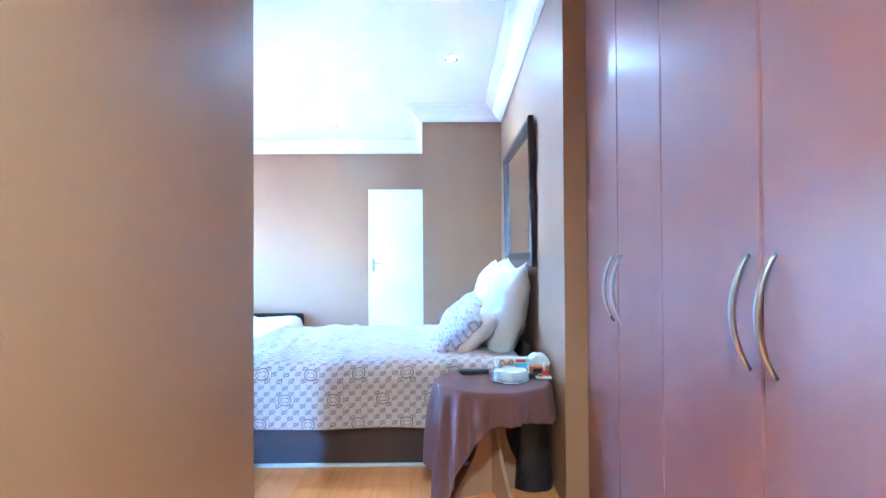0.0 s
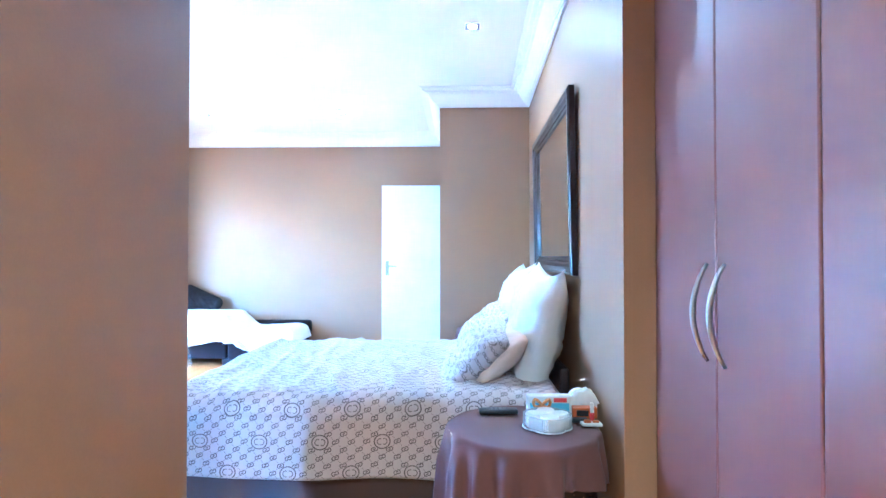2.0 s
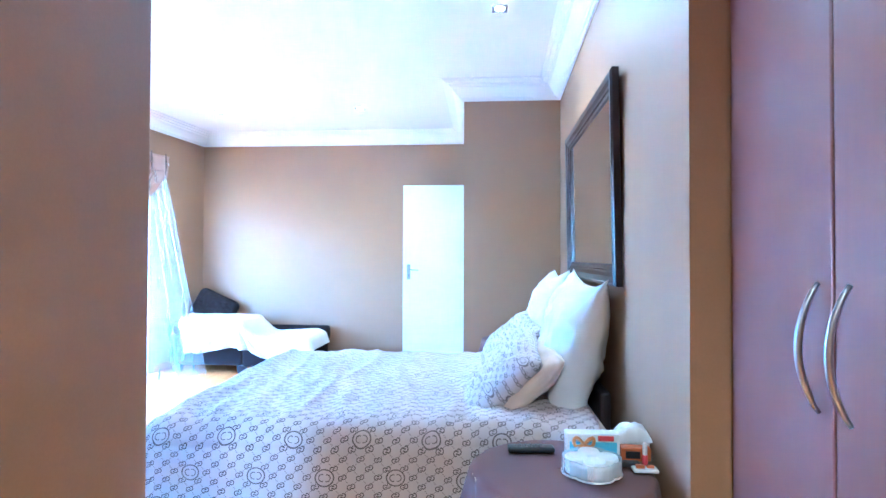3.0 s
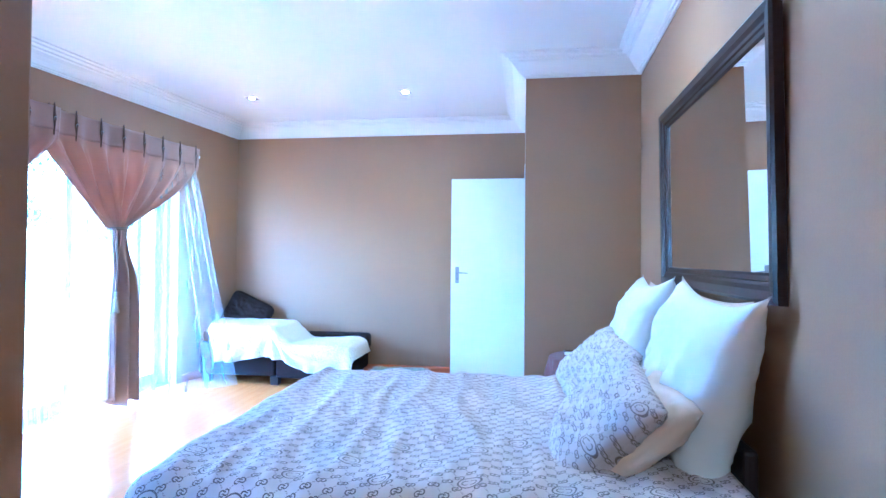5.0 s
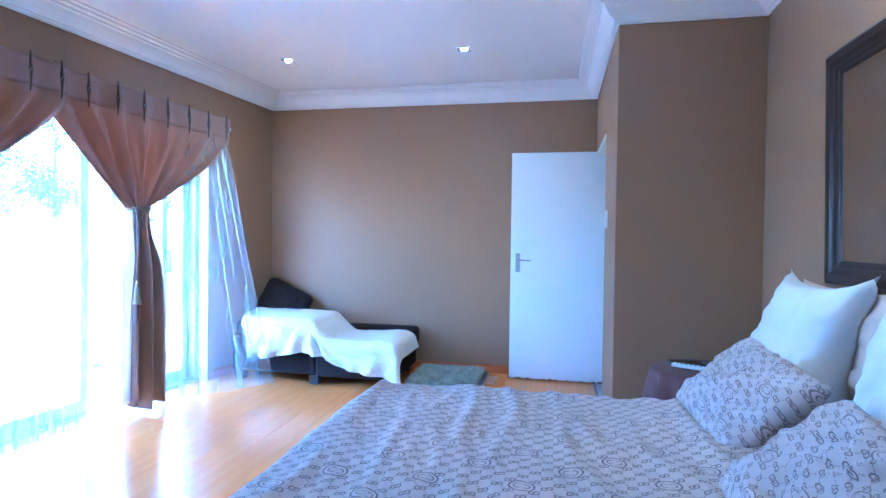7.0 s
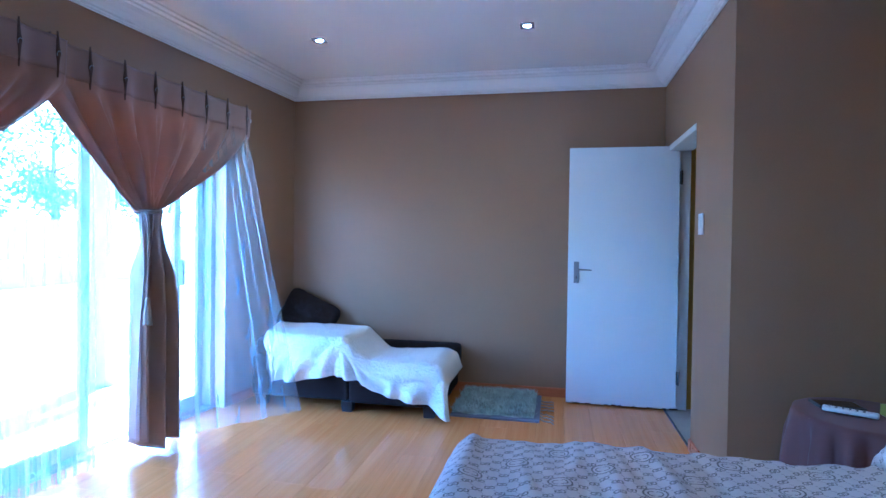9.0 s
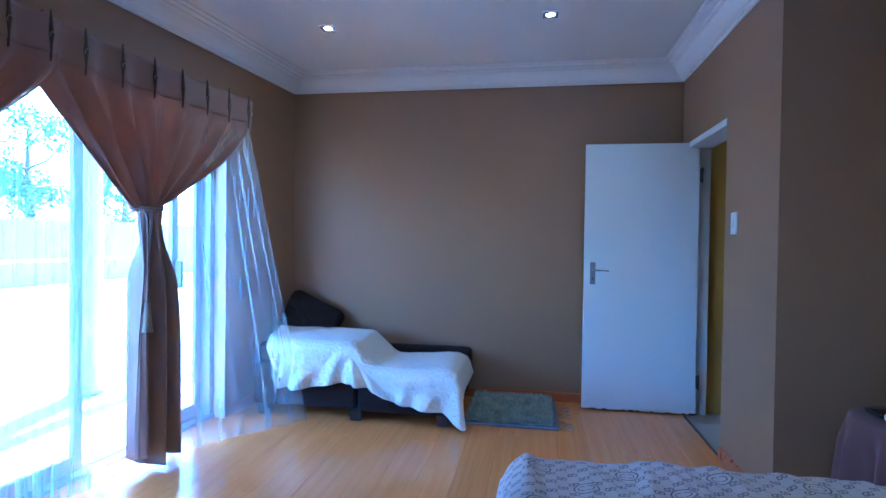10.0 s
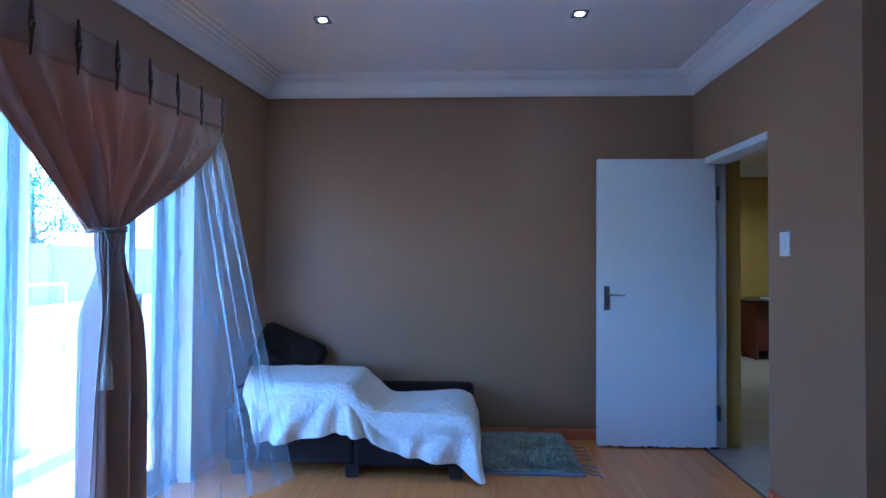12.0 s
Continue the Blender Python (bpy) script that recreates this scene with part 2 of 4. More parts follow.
PAVING = surface("sunlit_paving", (0.20, 0.192, 0.18), 0.8, 0.1, 1.0, 30, 0.2)
PLASTER = surface("outside_plaster", (0.34, 0.335, 0.32), 0.8, 0.08, 0.8, 30, 0.2)
LEAF = surface("leaf", (0.06, 0.11, 0.045), 0.5, 0.4, 2, 20, 0.1)
BARK = surface("bark", (0.10, 0.075, 0.055), 0.9, 0.3, 3, 30, 0.5, 0.01)
LAWN = surface("dry_lawn", (0.16, 0.17, 0.08), 0.9, 0.3, 0.6, 40, 0.4, 0.01)


# ---- building helpers ----
def link_mesh(name, bm, mat, smooth=False):
    me = bpy.data.meshes.new(name)
    bm.normal_update()
    bm.to_mesh(me)
    bm.free()
    me.materials.append(mat)
    if smooth:
        me.polygons.foreach_set("use_smooth", [True] * len(me.polygons))
    return new(name, me)


def thing(name, at, label, category, group="", kind=""):
    ob = new(name)
    ob.location = at
    ob.empty_display_size = 0.1
    return tagged(ob, label, category, group, kind)


def spot(ob):
    """The world place of a thing or part (parts are only ever moved, not turned, before copying)."""
    p = Vector(ob.location)
    while ob.parent:
        ob = ob.parent
        p = p + ob.location
    return p


def part(name, bm, mat, parent, label="", smooth=False):
    """One mesh, built in world places, under a thing or part."""
    bmesh.ops.translate(bm, verts=bm.verts, vec=-spot(parent))
    ob = link_mesh(name, bm, mat, smooth)
    ob.parent = parent
    if label:
        ob["label"] = label
    return ob


def solid(name, bm, mat, label, category, group="", kind="", smooth=False):
    return tagged(link_mesh(name, bm, mat, smooth), label, category, group, kind)


def boxes(*dims, bevel=0.0, seg=2):
    """A mesh of boxes (x0, x1, y0, y1, z0, z1), with rounded edges."""
    bm = bmesh.new()
    for x0, x1, y0, y1, z0, z1 in dims:
        r = bmesh.ops.create_cube(bm, size=1.0)
        for v in r["verts"]:
            v.co = Vector((x0 if v.co.x < 0 else x1, y0 if v.co.y < 0 else y1, z0 if v.co.z < 0 else z1))
    if bevel:
        bmesh.ops.bevel(bm, geom=list(bm.edges), offset=bevel, segments=seg, affect="EDGES", profile=0.5)
    return bm


def prism(points, z0, z1, bevel=0.0):
    """An upright prism over a plan outline (counter-clockwise)."""
    bm = bmesh.new()
    lo = [bm.verts.new((x, y, z0)) for x, y in points]
    hi = [bm.verts.new((x, y, z1)) for x, y in points]
    n = len(points)
    bm.faces.new(hi)
    bm.faces.new(lo[::-1])
    for i in range(n):
        bm.faces.new((lo[i], lo[(i + 1) % n], hi[(i + 1) % n], hi[i]))
    if bevel:
        bmesh.ops.bevel(bm, geom=list(bm.edges), offset=bevel, segments=2, affect="EDGES", profile=0.5)
    return bm


def sheet(nu, nv, place, closed_u=False, uv=None):
    """A grid surface: place(u, v) for u, v in 0..1."""
    bm = bmesh.new()
    lay = bm.loops.layers.uv.new("UVMap") if uv else None
    grid, tex = [], {}
    for j in range(nv + 1):
        row = []
        for i in range(nu if closed_u else nu + 1):
            v = bm.verts.new(place(i / nu, j / nv))
            if uv:
                tex[v] = uv(i / nu, j / nv)
            row.append(v)
        grid.append(row)
    for j in range(nv):
        for i in range(nu):
            k = (i + 1) % nu if closed_u else i + 1
            f = bm.faces.new((grid[j][i], grid[j][k], grid[j + 1][k], grid[j + 1][i]))
            if uv:
                for l in f.loops:
                    l[lay].uv = tex[l.vert]
    return bm


def tube(points, radius, sides=8, caps=True):
    """A round rod along points; radius a number or one per point."""
    bm = bmesh.new()
    pts = [Vector(p) for p in points]
    rings = []
    for i, p in enumerate(pts):
        d = (pts[min(i + 1, len(pts) - 1)] - pts[max(i - 1, 0)]).normalized()
        a = d.orthogonal().normalized() if i == 0 else (a - d * a.dot(d)).normalized()
        b = d.cross(a)
        r = radius[i] if isinstance(radius, (list, tuple)) else radius
        rings.append([bm.verts.new(p + (a * math.cos(2 * math.pi * k / sides) + b * math.sin(2 * math.pi * k / sides)) * r) for k in range(sides)])
    for q, w in zip(rings, rings[1:]):
        for k in range(sides):
            bm.faces.new((q[k], q[(k + 1) % sides], w[(k + 1) % sides], w[k]))
    if caps:
        bm.faces.new(rings[0][::-1])
        bm.faces.new(rings[-1])
    return bm


def lathe(profile, at, sides=32):
    """A turned shape from (radius, height) pairs round an upright axis."""
    x, y, z = at
    bm = bmesh.new()
    rings = [[bm.verts.new((x + r * math.cos(2 * math.pi * k / sides), y + r * math.sin(2 * math.pi * k / sides), z + h)) for k in range(sides)] for r, h in profile]
    for q, w in zip(rings, rings[1:]):
        for k in range(sides):
            bm.faces.new((q[k], q[(k + 1) % sides], w[(k + 1) % sides], w[k]))
    bm.faces.new(rings[0][::-1])
    bm.faces.new(rings[-1])
    return bm


def thicken(ob, t, offset=-1.0):
    md = ob.modifiers.new("thickness", "SOLIDIFY")
    md.thickness, md.offset = t, offset
    return ob


def ease(a, b, x):
    x = min(1.0, max(0.0, (x - a) / (b - a)))
    return x * x * (3 - 2 * x)


def wob(x, y=0.0, z=0.0):
    return noise.noise(Vector((x, y, z)))


# ---- the rooms ----
ZC = 2.69


def east(y):
    """The inner face of the bed's wall, which runs slightly askew."""
    return 0.17 + (y - 4.39) * 0.02873


def west(y):
    """The inner face of the window wall, which runs a few degrees askew."""
    return -3.757 - 0.095 * (9.262 - y)


def aligned(bm):
    """Moves what hangs in front of the window wall at y = 8.43 on to the wall's slant."""
    for v in bm.verts:
        v.co.x -= 0.095 * (8.43 - v.co.y)
    return bm


def skew(bm):
    """Moves what was built against x = -3.78 on to the window wall."""
    for v in bm.verts:
        v.co.x += west(v.co.y) + 3.78
    return bm


floor = solid("floor", boxes((-4.85, 0.9, 0.85, 9.3, -0.12, -0.012)), GROUT, "screed under the laminate boards", "floor", kind="structure")
solid("wall_east", prism([(0.17, 4.39), (0.42, 4.375), (0.51, 7.523), (0.26, 7.523)], 0, ZC), WALL, "smooth taupe brown painted bedroom wall", "wall", kind="structure")
solid("wall_alcove", boxes((-0.55, 0.51, 7.523, 7.68, 0, ZC)), WALL, "brown painted wall of the alcove beside the bed", "wall", kind="structure")
bm = prism([(7.68, 0), (8.26, 0), (8.26, 2.04), (9.15, 2.04), (9.15, 0), (9.262, 0), (9.262, ZC), (7.68, ZC)], -0.55, -0.40)
for v in bm.verts:
    v.co = Vector((v.co.z, v.co.x, v.co.y))
solid("wall_doorway", bm, WALL, "brown painted wall with a doorway through it", "wall", kind="structure")
solid("wall_north", boxes((-4.03, -0.40, 9.262, 9.46, 0, ZC)), WALL, "brown painted end wall of the bedroom", "wall", kind="structure")
solid("wall_west", skew(boxes((-4.03, -3.78, 0.85, 5.29, 0, ZC), (-4.03, -3.78, 8.33, 9.262, 0, ZC), (-4.03, -3.78, 5.29, 8.33, 2.14, ZC))), WALL, "brown painted wall with a wide sliding door opening", "wall", kind="structure")
solid("wall_south", boxes((west(1.0), -2.25, 0.85, 1.0, 0, ZC), (-1.7, -1.265, 0.85, 1.0, 0, ZC), (-2.25, -1.7, 0.85, 1.0, 0, 0.7), (-2.25, -1.7, 0.85, 1.0, 1.9, ZC)), WALL, "brown painted wall with a tall window", "wall", kind="structure")
win2 = thing("window_2", (-2.0, 0.92, 0.7), "aluminium window in the wall behind", "window", kind="structure")
part("window_frame", boxes((-2.25, -2.21, 0.89, 0.95, 0.7, 1.9), (-1.74, -1.7, 0.89, 0.95, 0.7, 1.9), (-2.21, -1.74, 0.89, 0.95, 0.7, 0.74), (-2.21, -1.74, 0.89, 0.95, 1.86, 1.9), bevel=0.003), ALU, win2)
part("pane", boxes((-2.21, -1.74, 0.917, 0.923, 0.74, 1.86)), GLASS, win2).visible_shadow = False
solid("wall_passage", boxes((-1.263, -1.117, 0.85, 4.022, 0, ZC), bevel=0.004), WALL, "brown painted passage wall with a rounded plaster corner", "wall", kind="structure")
solid("wall_passage_end", boxes((-1.15, 0.9, 0.85, 1.0, 0, ZC), (0.28, 0.43, 1.0, 2.6, 0, ZC), (0.9, 1.0, 0.85, 4.36, 0, ZC)), WALL, "brown painted walls closing the passage", "wall", kind="structure")
solid("ceiling", boxes((-4.85, 1.0, 0.85, 9.46, ZC, ZC + 0.12)), WHITE, "smooth white painted ceiling", "ceiling", kind="structure")


def sweep(path, profile):
    """A moulding along a plan path, its profile as (distance to the right of the path, height)."""
    pts = [Vector((x, y)) for x, y in path]
    nor = []
    for a, b in zip(pts, pts[1:]):
        d = (b - a).normalized()
        nor.append(Vector((d.y, -d.x)))
    bm = bmesh.new()
    rows = []
    for i, p in enumerate(pts):
        n0, n1 = nor[max(i - 1, 0)], nor[min(i, len(nor) - 1)]
        m = (n0 + n1) / (1 + n0.dot(n1))
        rows.append([bm.verts.new((p.x + m.x * d, p.y + m.y * d, z)) for d, z in profile])
    for r, s in zip(rows, rows[1:]):
        for k in range(len(profile) - 1):
            bm.faces.new((r[k], r[k + 1], s[k + 1], s[k]))
    bmesh.ops.recalc_face_normals(bm, faces=bm.faces)
    return bm


ROOM = [(-1.265, 1.0), (west(1.0), 1.0), (west(9.262), 9.262), (-0.55, 9.262), (-0.55, 7.523), (0.26, 7.523), (0.17, 4.39)]
COVE = [(0.0, 2.546), (0.014, 2.546), (0.016, 2.556), (0.03, 2.558), (0.034, 2.568), (0.048, 2.574), (0.066, 2.59), (0.086, 2.615), (0.100, 2.638), (0.118, 2.642), (0.122, 2.655), (0.150, 2.660), (0.154, 2.674), (0.176, 2.678), (0.178, 2.692)]
solid("cornice", sweep(ROOM, COVE), CORNICE, "white stepped plaster cornice along the ceiling", "cornice", kind="structure")
BOARD = [(0.002, 0.0), (0.016, 0.0), (0.016, 0.062), (0.012, 0.072), (0.002, 0.076)]
solid("baseboard", sweep([(west(8.4), 8.40), (west(9.262), 9.262), (-0.55, 9.262)], BOARD), SKIRT, "varnished reddish wooden skirting board", "skirting", kind="structure")
solid("baseboard_alcove", sweep([(-0.55, 8.25), (-0.55, 7.523), (0.26, 7.523), (0.19, 5.0)], BOARD), SKIRT, "varnished reddish wooden skirting board", "skirting", kind="structure")

# the hall beyond the doorway
solid("floor_hall", boxes((-0.54, 3.3, 7.7, 13.3, -0.1, -0.004)), GROUT, "hall floor under the tiles", "floor", kind="structure")
solid("wall_hall_north", boxes((-0.55, 3.3, 13.3, 13.45, 0, ZC)), YELLOW, "ochre yellow painted hall wall", "wall", kind="structure")
solid("wall_hall_west", boxes((-0.398, -0.26, 9.17, 13.3, 0, ZC), (-0.55, -0.398, 9.46, 13.3, 0, ZC)), YELLOW, "ochre yellow painted hall wall", "wall", kind="structure")
solid("wall_hall_east", boxes((3.2, 3.3, 7.7, 13.3, 0, ZC)), YELLOW, "ochre yellow painted hall wall", "wall", kind="structure")
solid("wall_hall_south", boxes((-0.398, 3.2, 7.682, 7.72, 0, ZC)), YELLOW, "ochre yellow painted hall wall", "wall", kind="structure")
solid("ceiling_hall", boxes((-0.40, 3.3, 9.462, 13.35, ZC, ZC + 0.1), (1.0, 3.3, 7.68, 9.462, ZC, ZC + 0.1)), WHITE, "white hall ceiling", "ceiling", kind="structure")
solid("cornice_hall", sweep([(-0.26, 9.2), (-0.26, 13.3), (3.2, 13.3)], COVE), CORNICE, "white hall cornice", "cornice", kind="structure")


# ---- doors ----
def lever(name_parent, x, y, z):
    part("back_plate", boxes((x - 0.02, x + 0.02, y - 0.008, y, z - 0.085, z + 0.085), bevel=0.004), CHROME, name_parent, "dull chrome back plate")
    part("lever", tube([(x, y - 0.006, z + 0.025), (x, y - 0.042, z + 0.025), (x + 0.012, y - 0.05, z + 0.025), (x + 0.06, y - 0.05, z + 0.024), (x + 0.115, y - 0.046, z + 0.021)], [0.008, 0.008, 0.008, 0.0065, 0.005], 10), CHROME, name_parent, "dull chrome lever", True)
    part("keyhole", boxes((x - 0.004, x + 0.004, y - 0.0095, y - 0.0075, z - 0.05, z - 0.03), bevel=0.001), DARKSTEEL, name_parent)


door = thing("door_1", (-0.885, 9.095, 0.012), "white painted flush door standing open against the wall", "door", kind="structure")
leaf = boxes((-1.297, -0.472, 9.077, 9.117, 0.012, 2.042), bevel=0.003)
part("leaf", leaf, DOORWHITE, door)
lever(door, -1.232, 9.077, 1.055)
for zz in (1.80, 0.26):
    h = part("hinge", boxes((-0.474, -0.452, 9.06, 9.078, zz - 0.05, zz + 0.05), bevel=0.003), DARKSTEEL, door, "dark steel hinge")
    part("hinge_pin", tube([(-0.462, 9.058, zz - 0.055), (-0.462, 9.058, zz + 0.055)], 0.007), DARKSTEEL, h, smooth=True)
# chipped lower edge
chips = bmesh.new()
rc = random.Random(11)
for i in range(26):
    x = rc.uniform(-1.29, -0.48)
    r = bmesh.ops.create_icosphere(chips, subdivisions=1, radius=rc.uniform(0.004, 0.010))
    bmesh.ops.scale(chips, vec=(rc.uniform(1.2, 3.5), 0.3, rc.uniform(0.4, 0.9)), verts=r["verts"])
    bmesh.ops.translate(chips, vec=(x, 9.078, 0.016), verts=r["verts"])
part("chipped_edge", chips, DARKWOOD, door, "bare chipped lower edge")

jamb = thing("door_frame", (-0.48, 8.73, 0), "white painted steel door frame", "door frame", kind="structure")
part("hinge_jamb", boxes((-0.560, -0.384, 9.118, 9.158, 0, 2.047), bevel=0.004), DOORWHITE, jamb)
part("latch_jamb", boxes((-0.53, -0.384, 8.252, 8.292, 0, 2.0), bevel=0.004), DOORWHITE, jamb)
part("head", boxes((-0.556, -0.386, 8.262, 9.06, 2.002, 2.046), bevel=0.004), DOORWHITE, jamb)
solid("threshold", boxes((-0.556, -0.541, 8.264, 9.11, -0.004, 0.006), bevel=0.002), DARKSTEEL, "dark metal threshold strip", "threshold", kind="structure")

switch = thing("light_switch", (-0.552, 8.088, 1.41), "white plastic light switch on the brown wall", "light switch")
part("plate", boxes((-0.561, -0.551, 8.044, 8.132, 1.348, 1.474), bevel=0.003), PLASTIC, switch)
part("rocker", boxes((-0.566, -0.560, 8.072, 8.104, 1.385, 1.437), bevel=0.002), PLASTIC, switch)


# ---- ceiling lamps ----
def downlight(x, y, watts=1.0):
    d = thing("downlight", (x, y, ZC), "square chrome recessed downlight, switched on", "ceiling light", "recessed downlights")
    bm = bmesh.new()
    s, t = 0.045, 0.030
    for a0, a1, b0, b1 in ((-s, s, -s, -t), (-s, s, t, s), (-s, -t, -t, t), (t, s, -t, t)):
        r = bmesh.ops.create_cube(bm, size=1)
        for v in r["verts"]:
            v.co = Vector((x + (a0 if v.co.x < 0 else a1), y + (b0 if v.co.y < 0 else b1), ZC - (0.006 if v.co.z < 0 else 0.0)))
    part("frame", bm, DARKSTEEL, d, "dark chrome square frame")
    part("rim", lathe([(0.029, 0.0), (0.030, -0.004), (0.026, -0.0045), (0.0215, -0.002)], (x, y, ZC), 20), STEEL, d, "chrome rim", True)
    part("lens", lathe([(0.021, -0.002), (0.0205, -0.0045), (0.014, -0.006), (0.001, -0.0065)], (x, y, ZC), 20), LAMPON, d, "bright round lens", True)
    li = bpy.data.lights.new("downlight_beam", "SPOT")
    li.energy, li.spot_size, li.spot_blend, li.shadow_soft_size, li.color = watts, radians(150), 1.0, 0.10, (1.0, 0.83, 0.47)
    ob = new("downlight_beam", li)
    ob.matrix_world = look((x, y, ZC - 0.02), (x, y, 0))
    return d


# the one at y = 1.75 is unseen, added to light the passage walls warm
for x, y in ((-3.05, 8.22), (-1.60, 8.19), (-0.29, 6.1), (-0.45, 1.75), (1.41, 11.95)):
    downlight(x, y, 4.6 if y < 2 else 5.0 if y > 10 else 0.55)


# ---- wardrobe ----
def wardrobe():
    w = thing("wardrobe", (0.57, 3.49, 0), "tall cherry red melamine wardrobe with bow handles", "wardrobe")
    part("carcass", boxes((0.294, 0.898, 2.61, 4.366, 0.0, ZC - 0.01)), CHERRYDARK, w)
    part("plinth", boxes((0.280, 0.294, 2.61, 4.366, 0.0, 0.08)), CHERRYDARK, w)
    cuts = [4.366, 3.940, 3.540, 3.033, 2.60]
    for i in range(4):
        y1, y0 = cuts[i] - 0.003, cuts[i + 1] + 0.003
        d = part("door", boxes((0.266, 0.292, y0, y1, 0.085, ZC - 0.03), bevel=0.004), CHERRY, w)
        hy = y0 + 0.038 if i % 2 == 0 else y1 - 0.050
        bow = []
        for k in range(17):
            a = k / 16
            bow.append((0.262 - 0.038 * math.sin(math.pi * a) ** 0.8, hy, 0.918 + 0.25 * a))
        part("handle", tube(bow, [0.0045 + 0.003 * math.sin(math.pi * k / 16) for k in range(17)], 10), STEEL, d, "curved satin nickel bow handle", True)
    return w


wardrobe()


# ---- mirror over the bed ----
def wall_mirror():
    y0, y1, z0, z1 = 5.185, 6.605, 1.097, 2.015
    mid = (y0 + y1) / 2
    m = thing("wall_mirror", (east(mid), mid, z0), "large wall mirror in a wide dark wooden frame", "mirror")
    def bent(bm):
        for v in bm.verts:
            v.co.x = east(v.co.y) - v.co.x - 0.020 * (v.co.y - y0) / (y1 - y0) - 0.015 * (v.co.z - z0) / (z1 - z0)
        bmesh.ops.reverse_faces(bm, faces=bm.faces)
        return bm
    fw = 0.095
    prof = [(0.0, 0.002), (0.0, 0.030), (0.012, 0.038), (0.04, 0.036), (0.055, 0.028), (0.066, 0.026), (0.07, 0.020), (0.085, 0.018), (0.095, 0.010), (0.095, 0.002)]
    for a, b, c, d in (((y0, z0), (y1, z0), 0, 1), ((y1, z0), (y1, z1), -1, 0), ((y1, z1), (y0, z1), 0, -1), ((y0, z1), (y0, z0), 1, 0)):
        bm = bmesh.new()
        dy, dz = (b[0] > a[0]) - (b[0] < a[0]), (b[1] > a[1]) - (b[1] < a[1])
        r0 = [bm.verts.new((t, a[0] + c * s + dy * s, a[1] + d * s + dz * s)) for s, t in prof]
        r1 = [bm.verts.new((t, b[0] + c * s - dy * s, b[1] + d * s - dz * s)) for s, t in prof]
        for k in range(len(prof) - 1):
            bm.faces.new((r0[k], r0[k + 1], r1[k + 1], r1[k]))
        bm.faces.new(r0)
        bm.faces.new(r1[::-1])
        bent(bm)
        bmesh.ops.recalc_face_normals(bm, faces=bm.faces)
        part("frame_rail", bm, ESPRESSO, m)
    part("glass", bent(boxes((0.003, 0.011, y0 + fw - 0.004, y1 - fw + 0.004, z0 + fw - 0.004, z1 - fw + 0.004))), MIRROR, m, "silvered mirror glass")


wall_mirror()


# ---- bed ----
BX0, BY0, BY1, BTOP = -1.74, 4.955, 6.625, 0.558


def bed():
    b = thing("bed", (-0.8, 5.78, 0), "queen bed with a dark leatherette base", "bed")
    part("base", boxes((BX0 + 0.03, 0.12, BY0 + 0.01, BY1 - 0.01, 0.018, 0.30), bevel=0.012), LEATHER, b, "dark brown leatherette base")
    part("floor_rail", boxes((BX0 + 0.035, 0.115, BY0 + 0.004, BY1 - 0.004, 0.0, 0.018), bevel=0.003), PLASTIC, b, "pale edging strip")
    part("mattress", boxes((BX0, 0.125, BY0, BY1, 0.30, 0.54), bevel=0.05, seg=4), COTTON, b, "white mattress", True)
    part("headboard", boxes((0.135, 0.182, BY0 + 0.40, BY1 - 0.15, 0.02, 0.62), bevel=0.014), LEATHER, b, "dark padded headboard")


bed()


def drape_point(s, t, wrinkle=True):
    """A point of the bedspread from its flat place (s across from the foot, t from the passage side)."""
    x0, y0, y1 = BX0 - 0.012, BY0 - 0.012, BY1 + 0.012
    R = 0.085
    cx = max(s, x0 + R)
    cy = min(max(t, y0 + R), y1 - R)
    ex, ey = s - cx, t - cy
    d = math.hypot(ex, ey)
    z = BTOP + 0.012
    x, y = cx, cy
    if d > 1e-6:
        ux, uy = ex / d, ey / d
        arc = R * math.pi / 2
        if d < arc:
            a = d / R
            x, y, z = cx + ux * R * math.sin(a), cy + uy * R * math.sin(a), z - R * (1 - math.cos(a))
        else:
            h = d - arc
            flare = 0.10 * h + 0.018 * math.sin(7 * (s * uy - t * ux) + 2.2 * wob(s * 2, t * 2)) * min(1, h / 0.15) + 0.012
            x, y, z = cx + ux * (R + flare), cy + uy * (R + flare), z - R - h * 0.985
    if wrinkle:
        on = 1.0 if d < 1e-6 else max(0.0, 1 - d / 0.3)
        long = 0.016 * wob(s * 2.2 + 0.5 * t, t * 1.1, 1.7)
        fold = abs(wob(s * 6.5 + 0.9 * t, t * 1.7 - s, 4.2))
        fine = abs(wob(s * 13 + 3 * t, t * 4, 9.1))
        z += on * (long + 0.026 * (0.35 - fold) * (fold < 0.35) * 1.6 + 0.014 * (0.3 - fine) * (fine < 0.3))
    return Vector((x, y, max(z, 0.03)))


